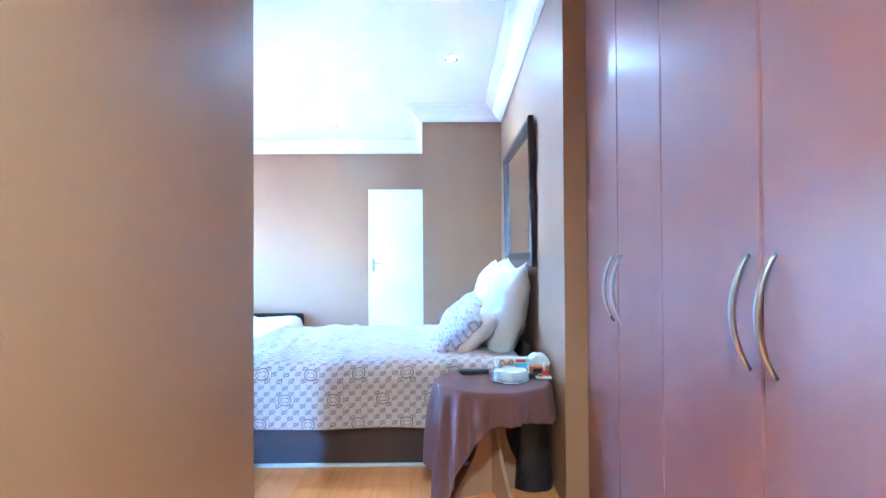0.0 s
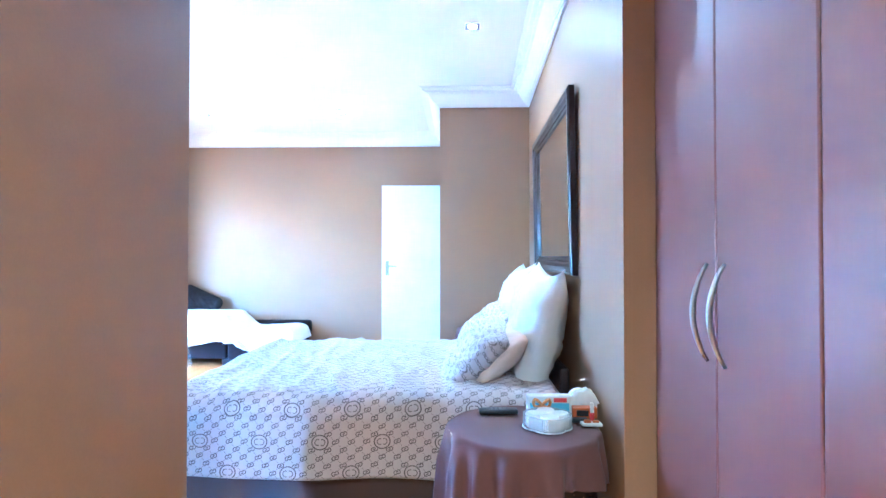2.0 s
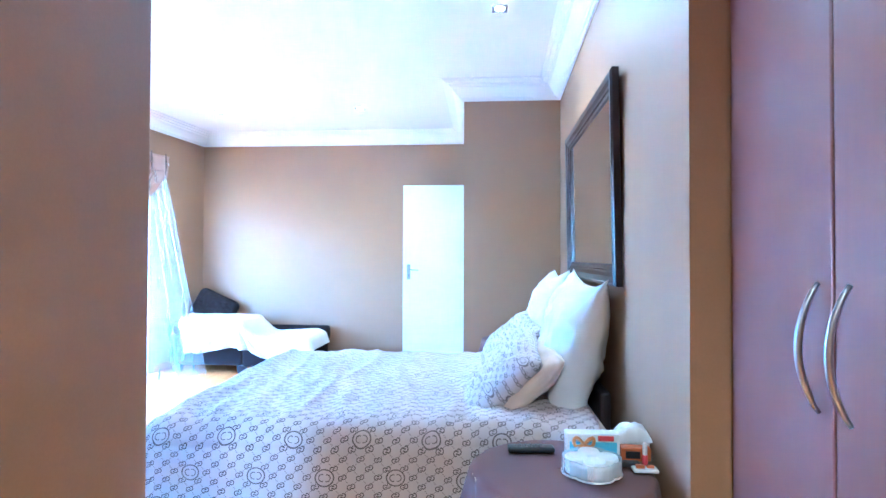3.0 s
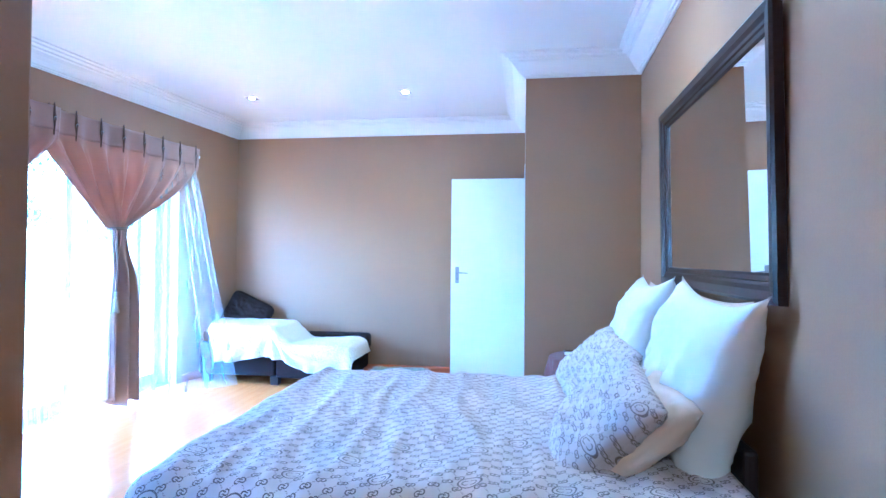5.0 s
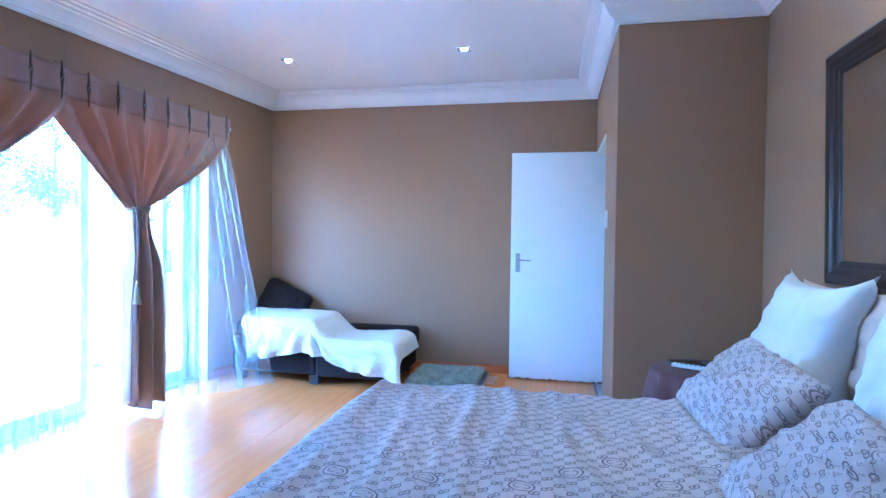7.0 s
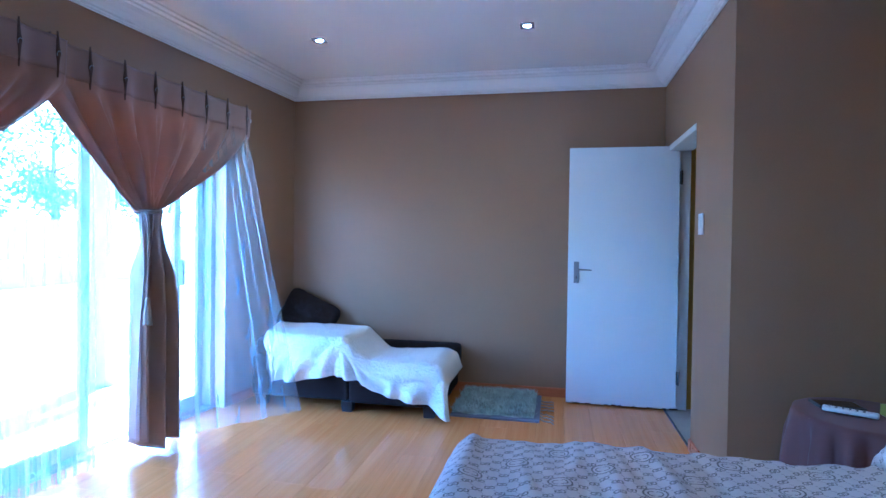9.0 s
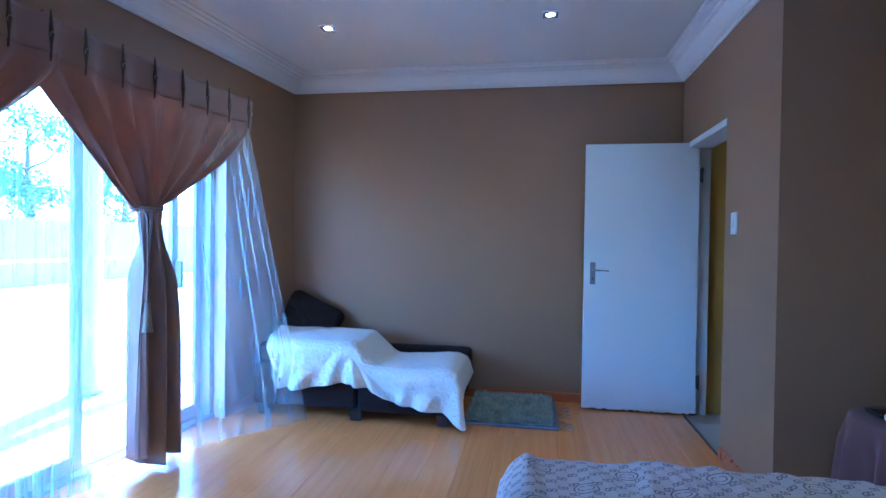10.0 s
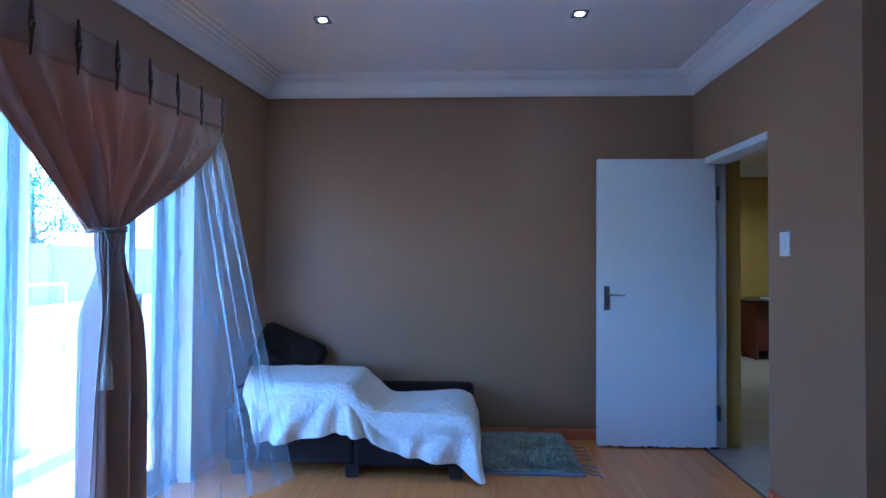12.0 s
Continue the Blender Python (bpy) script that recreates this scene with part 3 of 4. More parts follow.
def bedspread():
    s0, s1, t0, t1 = BX0 - 0.34, 0.06, BY0 - 0.315, BY1 + 0.315
    def flat(u, v):
        return s0 + (s1 - s0) * u, t0 + (t1 - t0) * v
    def place(u, v):
        s, t = flat(u, v)
        # round the hanging corners, so that they do not reach the floor
        ox, oy = max(0, BX0 - s), max(0, BY0 - t, t - BY1)
        if ox > 0 and oy > 0:
            k = min(1.0, 0.40 / max(1e-6, math.hypot(ox, oy)))
            s = BX0 - ox * k
            t = BY0 - oy * k if t < BY0 else BY1 + oy * k
        return drape_point(s, t)
    c = thing("bedspread", (-0.8, 5.78, BTOP), "greyish monogram bedspread draped over the bed", "bedspread")
    thicken(part("cloth", sheet(200, 200, place, uv=flat), MONO, c, "", True), 0.008, 1.0)
    for a, b in (((1, 0), (0, 0)), ((0, 0), (0, 1)), ((0, 1), (1, 1))):
        rim = [place(a[0] + (b[0] - a[0]) * k / 120, a[1] + (b[1] - a[1]) * k / 120) for k in range(121)]
        part("hem", tube(rim, 0.0055, 6), HEMCLOTH, c, "rolled pale hem", True)
    return c


bedspread()


def pillow(name, w, h, t, m, mat, label, category, seed=0, ears=0.05, uvscale=1.0, wrinkles=0.012, group="pillows on the bed", full=0.55, pinch=0.07):
    """A soft pillow, w wide, h high and t thick, standing in its own xz plane, with drawn-out corners."""
    bm = bmesh.new()
    n = 36
    lay = bm.loops.layers.uv.new("UVMap")
    tex = {}
    faces = []
    for side in (1, -1):
        grid = []
        for j in range(n + 1):
            row = []
            for i in range(n + 1):
                a, b = i / n * 2 - 1, j / n * 2 - 1
                edge = (1 - abs(a) ** 3.0) * (1 - abs(b) ** 3.0)
                corner = (abs(a) * abs(b)) ** 5
                pin = 1 - pinch * (1 - b * b) * abs(a) ** 2
                pin2 = 1 - pinch * (1 - a * a) * abs(b) ** 2
                x = a * w / 2 * pin * (1 + ears * corner)
                z = b * h / 2 * pin2 * (1 + ears * corner)
                th = t / 2 * max(0, edge) ** full
                th *= 1 + 0.10 * wob(a * 1.6 + seed, b * 1.6, side)
                cr = abs(wob(a * 2.4 + seed * 3, b * 1.6 + a * 1.1, side * 2.0))
                rad = max(abs(a), abs(b))
                cr2 = abs(wob(a * 5.5 + b * 2 + seed, b * 4.0 - a * 1.5, side * 3.0))
                th += (wrinkles * max(0, 0.4 - cr) * 2.2 - wrinkles * 0.85 * max(0, 0.28 - cr2) * 2.2) * edge ** 0.5
                y = side * (th + 0.002) + 0.012 * wob(a * 2 + seed, b * 2 + 5)
                v = bm.verts.new((x, y, z))
                tex[v] = ((x + seed * 0.37) * uvscale, (z + side * 0.6) * uvscale)
                row.append(v)
            grid.append(row)
        for j in range(n):
            for i in range(n):
                q = (grid[j][i], grid[j][i + 1], grid[j + 1][i + 1], grid[j + 1][i])
                faces.append(bm.faces.new(q if side < 0 else q[::-1]))
    for f in faces:
        for l in f.loops:
            l[lay].uv = tex[l.vert]
    bmesh.ops.remove_doubles(bm, verts=bm.verts, dist=0.0045)
    ob = solid(name, bm, mat, label, category, group, smooth=True)
    ob.matrix_world = m
    return ob


# pillows face the foot of the bed: own y axis turned along x
def leaning(x, y, z, lean, turn=0.0, roll=0.0):
    return pose(x, y, z, 0, 0, 90 + turn) @ pose(0, 0, 0, lean, roll, 0)


pillow("pillow", 0.68, 0.40, 0.09, leaning(0.125, 6.36, 0.90, 7, 1), BEIGE, "beige pillow tucked behind the white pillows", "pillow", 1)
pillow("pillow", 0.66, 0.40, 0.09, leaning(0.120, 5.64, 0.895, 7, -1), BEIGE, "beige pillow tucked behind the white pillows", "pillow", 2)
pillow("pillow", 0.58, 0.57, 0.22, leaning(0.025, 6.42, 0.832, 16, 0, 1), COTTON, "large plump white pillow propped against the wall", "pillow", 3, 0.17, 1.0, 0.026, full=0.45)
pillow("pillow", 0.75, 0.62, 0.23, leaning(0.030, 5.56, 0.80, 14, 0, -2), COTTON, "large plump white pillow propped against the wall", "pillow", 4, 0.15, 1.0, 0.028, full=0.45)
pillow("cushion", 0.60, 0.42, 0.15, leaning(-0.205, 6.33, 0.685, 47, 3, -5), MONOCUSHION, "monogram cushion leaning on the white pillow", "cushion", 5, 0.0, 1.35, 0.03, full=0.45, pinch=0.02)
pillow("pillow", 0.60, 0.42, 0.11, leaning(-0.185, 5.46, 0.665, 45, -3, -4), BEIGE, "beige pillow leaning under a patterned cushion", "pillow", 6, 0.0, 1.0, 0.02, full=0.45, pinch=0.03)
pillow("cushion", 0.60, 0.43, 0.14, leaning(-0.290, 5.475, 0.668, 48, -3, -5), MONOCUSHION, "monogram cushion leaning on a beige pillow", "cushion", 7, 0.0, 1.35, 0.03, full=0.45, pinch=0.02)


# ---- bedside tables ----
def round_table(x, y, z, r, label, hang):
    t = thing("bedside_table", (x, y, 0), label, "bedside table", "bedside tables")
    part("tabletop", lathe([(r - 0.02, 0.0), (r, 0.004), (r, 0.016), (r - 0.02, 0.02)], (x, y, z - 0.03), 40), PINE, t)
    for k in range(2):
        bm = bmesh.new()
        half = [(0.215, 0.0), (0.20, 0.03), (0.155, 0.10), (0.105, 0.18), (0.072, 0.27), (0.062, 0.36), (0.070, 0.44), (0.10, z - 0.03)]
        outline = [(-a, h) for a, h in half] + [(a, h) for a, h in half[::-1]]
        for side in (-0.009, 0.009):
            vs = [bm.verts.new(((a, side, h) if k == 0 else (side, a, h))) for a, h in outline]
            bm.faces.new(vs)
        vs = list(bm.verts)
        n = len(outline)
        for i in range(n):
            bm.faces.new((vs[i], vs[(i + 1) % n], vs[n + (i + 1) % n], vs[n + i]))
        bmesh.ops.recalc_face_normals(bm, faces=bm.faces)
        bmesh.ops.rotate(bm, verts=bm.verts, matrix=Matrix.Rotation(radians(20), 3, "Z"))
        bmesh.ops.translate(bm, verts=bm.verts, vec=(x, y, 0))
        part("leg_board", bm, PINE, t, "curved crossed leg board")
    # cloth: a square laid over the round top, hanging in folds
    N = 96
    def place(u, v):
        ang = 2 * math.pi * u
        reach = r + hang(ang)
        d = v * reach
        top = z - 0.006
        if d <= r - 0.012:
            rr, zz = d, top + 0.0015 * wob(d * 9 * math.cos(ang), d * 9 * math.sin(ang), x)
        else:
            h = d - (r - 0.012)
            bend = min(1, h / 0.03)
            fold = math.sin(13 * ang + 1.6 * math.sin(3 * ang) + x * 5) * 0.6 + 0.35 * math.sin(29 * ang + 2 * math.sin(5 * ang)) * min(1, h / 0.3) + 0.6 * wob(math.cos(ang) * 5, math.sin(ang) * 5, x)
            rr = r - 0.012 + 0.018 * math.sin(bend * math.pi / 2) + 0.05 * h + 0.040 * fold * min(1, h / 0.14)
            zz = top - 0.014 * bend * bend - max(0, h - 0.02) * 0.97
        px, py = x + rr * math.cos(ang), y + rr * math.sin(ang)
        px = min(px, east(py) - 0.012)
        return Vector((px, min(py, BY0 - 0.05) if py < BY1 else max(py, BY1 + 0.07), max(zz, 0.012)))
    ob = solid("tablecloth", sheet(N * 2, 44, lambda u, v: place(u, max(v, 0.01)), closed_u=True), PLUM, "mauve brown cloth draped over the round bedside table", "tablecloth", "tablecloths", smooth=True)
    thicken(ob, 0.003, 1.0)


def lifted(ang):
    """Long points towards the bed, the front caught up under the table's edge."""
    return 0.17 + 0.34 * max(0.0, math.cos(ang - radians(214))) ** 8 + 0.20 * max(0.0, math.cos(ang - radians(170))) ** 4 + 0.20 * max(0.0, math.cos(ang - radians(60))) ** 2 - 0.03 * max(0.0, math.cos(ang - radians(285))) ** 6


round_table(-0.140, 4.625, 0.56, 0.28, "round pine bedside table with crossed legs", lifted)
round_table(-0.115, 7.16, 0.60, 0.27, "round pine bedside table beside the wall", lambda ang: 0.36 + 0.06 * math.sin(4 * ang))


# ---- curtains at the sliding door ----
def curtain(y_in, y_out, y_tie, z_tie, label, seed, fore=0.0):
    """A tied-back curtain from y_in (middle of the window) to y_out, gathered at y_tie."""
    c = thing("curtain", (-3.66, y_tie, 0.012), label, "curtain", "curtains at the sliding door")
    top0, bot, x0 = 2.262, 0.012, -3.70 + fore
    y0, y1 = y_in, y_out
    NP = 8
    def top(y):
        return top0 + 0.01 * wob(y * 1.3, seed)
    def place(u, v):
        yt = y0 + (y1 - y0) * u
        # rows: the upper part down to the tie, then the hanging tail
        k = min(1.0, v / 0.55)
        q = max(0.0, (v - 0.55) / 0.45)
        pl = 2 * math.pi * NP * u
        if q <= 0:
            z = top(yt) + (z_tie - top(yt)) * k
            g = max(0.0, (k - 0.24) / 0.76)
            s = g ** (1.08 + 0.22 * u)
            y = yt + (y_tie + (u - 0.5) * 0.15 - yt) * s
            loose = math.sin(math.pi * min(1, g * 1.02))
            x = x0 - 0.016 * math.cos(pl) * (1 - g) * (0.5 + 0.5 * ease(0, 0.2, k))
            edge = ease(0, 0.10, u)
            x += edge * loose * (0.060 * (0.62 - abs(math.cos(pl / 2 + 0.5 * g * math.sin(3 * u + seed)))) + 0.012 * math.sin(pl * 1.6 + 3 * g) + 0.010 * math.sin(pl * 2.7 + seed - 2 * g))
            x += 0.018 * g * math.cos(pl * 1.25) + 0.045 * g * math.sin(math.pi * u) + 0.006 * wob(u * 14, z * 4, seed)
        else:
            z = z_tie + (bot + 0.10 * max(0.0, 0.6 - u) + 0.022 * (1 + math.sin(9 * u + seed)) - z_tie) * q
            w = 0.15 + 0.10 * ease(0, 0.55, q) + 0.04 * q
            yc = y_tie + 0.018 * ease(0, 0.5, q) + 0.01 * q
            a = u * 2 * math.pi * 2.3 + seed
            y = yc + (u - 0.5) * w + 0.010 * math.sin(a * 1.7 + q * 2)
            wide = ease(0, 0.3, q)
            x = x0 + 0.03 + 0.045 * (1 - wide) * math.sin(math.pi * u) + 0.018 * math.cos(pl * 1.25) * (1 - wide) + wide * (0.072 * math.sin(a) + 0.026 * math.sin(a * 2.3 + 1.0 + q) + 0.008 * math.sin(a * 5.1 + 2 * q))
        return Vector((x, y, z))
    body = part("drape", aligned(sheet(170, 76, lambda u, v: place(u, v * 0.55))), TAUPE, c, smooth=True)
    thicken(body, 0.004, 0)
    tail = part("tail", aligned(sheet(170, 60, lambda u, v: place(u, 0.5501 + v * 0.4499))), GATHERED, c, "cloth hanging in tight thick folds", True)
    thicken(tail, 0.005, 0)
    # pinch pleats in the heading, with a hooked stitch each
    for i in range(NP):
        u = (i + 0.34) / (NP - 0.28)
        y = y0 + (y1 - y0) * u
        zt = top(y)
        bm = bmesh.new()
        prof = [(-0.025, 0.0004), (0.01, 0.0022), (0.05, 0.0045), (0.08, 0.009), (0.10, 0.0065), (0.135, 0.0035), (0.165, 0.0022), (0.20, 0.0004)]
        for off in (-0.006, 0.0, 0.006):
            ring = []
            for d, w in prof:
                ring.append((bm.verts.new((x0 + 0.016, y + off * w * 60 - w * 0.5, zt - d)), bm.verts.new((x0 + 0.026 + 1.0 * w, y + off * w * 110, zt - d)), bm.verts.new((x0 + 0.016, y + off * w * 60 + w * 0.5, zt - d))))
            for a, b in zip(ring, ring[1:]):
                bm.faces.new((a[0], a[1], b[1], b[0]))
                bm.faces.new((a[1], a[2], b[2], b[1]))
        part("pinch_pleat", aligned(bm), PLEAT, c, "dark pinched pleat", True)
        hook = [(x0 + 0.030 + 0.004 * math.sin(k), y + 0.010 * math.cos(k), zt - 0.085 + 0.012 * math.sin(k)) for k in [2 * math.pi * j / 10 for j in range(8)]]
        part("hook", aligned(tube(hook, 0.0018, 5)), STEEL, c, "small bent metal hook", True)
    def hemmed(u, v):
        y = y0 + (y1 - y0) * u
        z = top(y) + 0.004 - 0.170 * v
        k = 0.170 * v / (top(y) - z_tie)
        return Vector((x0 + 0.0045 - 0.016 * math.cos(2 * math.pi * NP * u) * (0.5 + 0.5 * ease(0, 0.2, k)) + 0.006 * wob(u * 14, z * 4, seed), y, z))
    band = sheet(150, 8, hemmed)
    hd = part("heading_band", aligned(band), HEADING, c, "double thickness heading band", True)
    thicken(hd, 0.003, 0)
    # cord round the gathered cloth and its tassel
    for dz in (0.0, 0.014):
        loop = [(x0 + 0.03 + 0.075 * math.cos(a), y_tie + 0.062 * math.sin(a), z_tie + dz + 0.006 * math.sin(a)) for a in [2 * math.pi * k / 24 for k in range(25)]]
        part("tie_cord", aligned(tube(loop, 0.0075, 8, False)), CORD, c, "twisted cord tieback", True)
    ys = y_tie - 0.085
    xs = x0 + 0.108
    part("tassel_cord", aligned(tube([(xs - 0.02, ys, z_tie), (xs, ys, z_tie - 0.05), (xs, ys + 0.004, z_tie - 0.3), (xs, ys, z_tie - 0.50)], 0.0055, 8)), CORD, c, "hanging cord", True)
    part("tassel", aligned(lathe([(0.004, 0.0), (0.012, -0.01), (0.014, -0.03), (0.010, -0.045), (0.018, -0.07), (0.024, -0.15), (0.026, -0.165)][::-1], (xs, ys, z_tie - 0.49), 16)), TASSEL, c, "pale silky tassel", True)
    return c


HEADING = cloth("taupe_heading", (0.33, 0.21, 0.165), 0.08, 500, 0.5, 0.3, 0.14, (0.50, 0.23, 0.14))
# a darker tone than the curtain cloth, only for the pinched pleats
PLEAT = cloth("dark_pleat_cloth", (0.12, 0.075, 0.06), 0.1, 500, 0.7, 0.2)
TASSEL = cloth("pale_tassel_silk", (0.27, 0.225, 0.17), 0.2, 120, 0.6, 0.3)
curtain(6.766, 8.43, 7.428, 1.435, "taupe satin curtain gathered with a tasselled cord", 0.4)
curtain(5.497, 6.913, 6.067, 1.41, "taupe satin curtain gathered with a cord", 2.1, 0.04)
rail = thing("curtain_rail", (-3.9, 6.95, 2.2), "slim white curtain rail above the sliding door", "curtain rail")
part("rail", aligned(boxes((-3.765, -3.745, 5.40, 8.5, 2.19, 2.215), bevel=0.003)), PLASTIC, rail)
for yy in (5.5, 6.2, 6.9, 7.7, 8.42):
    part("bracket", aligned(boxes((-3.838, -3.744, yy - 0.012, yy + 0.012, 2.2, 2.225), bevel=0.003)), PLASTIC, rail)


def voile(y0, y1, blow, label, seed, mat=SHEER):
    def place(u, v):
        y = y0 + (y1 - y0) * u
        zt = 2.19
        z = zt + (0.015 - zt) * v
        out = blow * v * ease(7.35, 8.75, y) * 1.13
        n = 11 * (y1 - y0)
        fade = 1 - 0.82 * v * (blow > 0.1)
        x = -3.745 + (0.014 * math.sin(2 * math.pi * n * u + seed) + 0.008 * math.sin(2 * math.pi * n * u * 2.3)) * (0.6 + 0.5 * v) * fade + 0.02 * wob(u * 5, v * 2, seed) + out
        if blow > 0.1:
            x += 0.012 * math.sin(46 * u + 5 * v) * v + 0.022 * ease(0.62, 0.95, u) * math.sin(95 * u + 2 * v + 2.5 * wob(u * 9, v * 1.5, 3)) * (1 - 0.55 * v)
            y += 0.012 * ease(0.62, 0.95, u) * math.cos(80 * u + 2 * v + 3 * wob(u * 7, v, 8)) * (1 - 0.4 * v)
        y += 0.010 * math.sin(2 * math.pi * n * u * 1.3) * v - 0.03 * out
        return Vector((x, y, z))
    c = thing("sheer_curtain", (-3.745, (y0 + y1) / 2, 0.015), label, "sheer curtain", "sheer curtains")
    part("cloth", aligned(sheet(260, 44, place)), mat, c, "", True)
    def hem(u, v):
        return place(u, 0.972 + 0.026 * v) + Vector((0.0035, 0, 0))
    part("hem", aligned(sheet(260, 2, hem)), SHEERHEM, c, "doubled lower hem", True)
    for a, b in ((0.0, 0.014), (0.984, 0.999)):
        part("selvedge", aligned(sheet(3, 44, lambda u, v: place(a + (b - a) * u, v) + Vector((0.0035, 0, 0)))), SHEERHEM, c, "doubled side edge", True)
    return c


voile(7.207, 8.375, 0.55, "white voile sheer curtain blown into the room", 0.7)
voile(5.506, 7.161, 0.04, "white voile sheer curtain hanging at the glass", 3.3, SHEER2)


# ---- sliding door ----
def sliding_door():
    def sk(*dims, **kw):
        return skew(boxes(*dims, **kw))
    d = thing("window_1", (-3.92, 6.76, 0), "aluminium framed glass sliding door standing partly open", "sliding door", kind="structure")
    part("frame_head", sk((-3.97, -3.86, 5.29, 8.33, 2.09, 2.14), bevel=0.004), ALU, d)
    part("frame_sill", sk((-3.98, -3.85, 5.29, 8.33, 0.0, 0.025), bevel=0.004), ALU, d)
    part("track", sk((-3.925, -3.915, 5.34, 8.28, 0.025, 0.036), (-3.955, -3.945, 5.34, 8.28, 0.025, 0.036)), ALU, d)
    part("frame_jamb", sk((-3.97, -3.86, 5.29, 5.34, 0.025, 2.09), bevel=0.004), ALU, d)
    part("frame_jamb", sk((-3.97, -3.86, 8.28, 8.33, 0.025, 2.09), bevel=0.004), ALU, d)
    for y0, y1, x in ((5.34, 6.38, -3.945), (6.30, 7.305, -3.905), (8.0, 8.28, -3.945)):
        s = part("sash", sk((x - 0.016, x + 0.016, y0, y0 + 0.055, 0.04, 2.075), (x - 0.016, x + 0.016, y1 - 0.055, y1, 0.04, 2.075), (x - 0.0155, x + 0.0155, y0 + 0.055, y1 - 0.055, 0.04, 0.12), (x - 0.0155, x + 0.0155, y0 + 0.055, y1 - 0.055, 2.02, 2.075), bevel=0.003), ALU, d)
        g = part("pane", sk((x - 0.003, x + 0.003, y0 + 0.05, y1 - 0.05, 0.11, 2.03)), GLASS, s)
        g.visible_shadow = False
    part("pull_handle", sk((-3.93, -3.885, 8.03, 8.05, 0.95, 1.13), bevel=0.006), DARKSTEEL, d)


sliding_door()
solid("window_reveal", skew(boxes((-3.86, -3.776, 8.326, 8.3335, 0.0, 2.14), (-4.03, -3.776, 5.2865, 5.293, 0.0, 2.14))), REVEAL, "pale plaster window reveal", "reveal", kind="structure")


# ---- chaise longue with a throw ----
def rounded_body(x0, x1, y0, y1, z0, z1, r):
    return boxes((x0, x1, y0, y1, z0, z1), bevel=r, seg=4)


def chaise():
    c = thing("chaise_longue", (-2.95, 8.85, 0), "dark suede chaise longue against the wall", "chaise longue")
    part("head_section", rounded_body(-3.70, -2.905, 8.46, 9.20, 0.075, 0.39, 0.03), SUEDE, c, smooth=False)
    part("bolster", rounded_body(-3.68, -2.95, 8.475, 9.12, 0.38, 0.525, 0.05), SUEDE, c)
    part("seat_section", rounded_body(-2.900, -2.19, 8.455, 9.20, 0.065, 0.27, 0.03), SUEDE, c)
    part("seat_cushion", rounded_body(-2.94, -2.185, 8.465, 9.10, 0.26, 0.375, 0.045), SUEDE, c)
    part("back_rail", rounded_body(-2.92, -2.165, 9.09, 9.225, 0.26, 0.425, 0.04), SUEDE, c)
    for x, y in ((-2.91, 8.49), (-2.28, 8.49), (-3.62, 8.5), (-2.28, 9.14), (-3.62, 9.14)):
        bm = boxes((x - 0.045, x + 0.045, y - 0.04, y + 0.04, 0.0, 0.08), bevel=0.004)
        for v in bm.verts:
            if v.co.z < 0.04:
                v.co.x = x + (v.co.x - x) * 0.85
                v.co.y = y + (v.co.y - y) * 0.85
        part("leg", bm, DARKWOOD, c, "dark tapered block leg")


chaise()


pillow("cushion", 0.54, 0.43, 0.20, pose(-3.53, 9.09, 0.59, -14, 24, 0), SUEDE, "dark suede cushion leaning in the corner of the chaise", "cushion", 9, -0.16, 1.0, 0.03, "", 0.6)


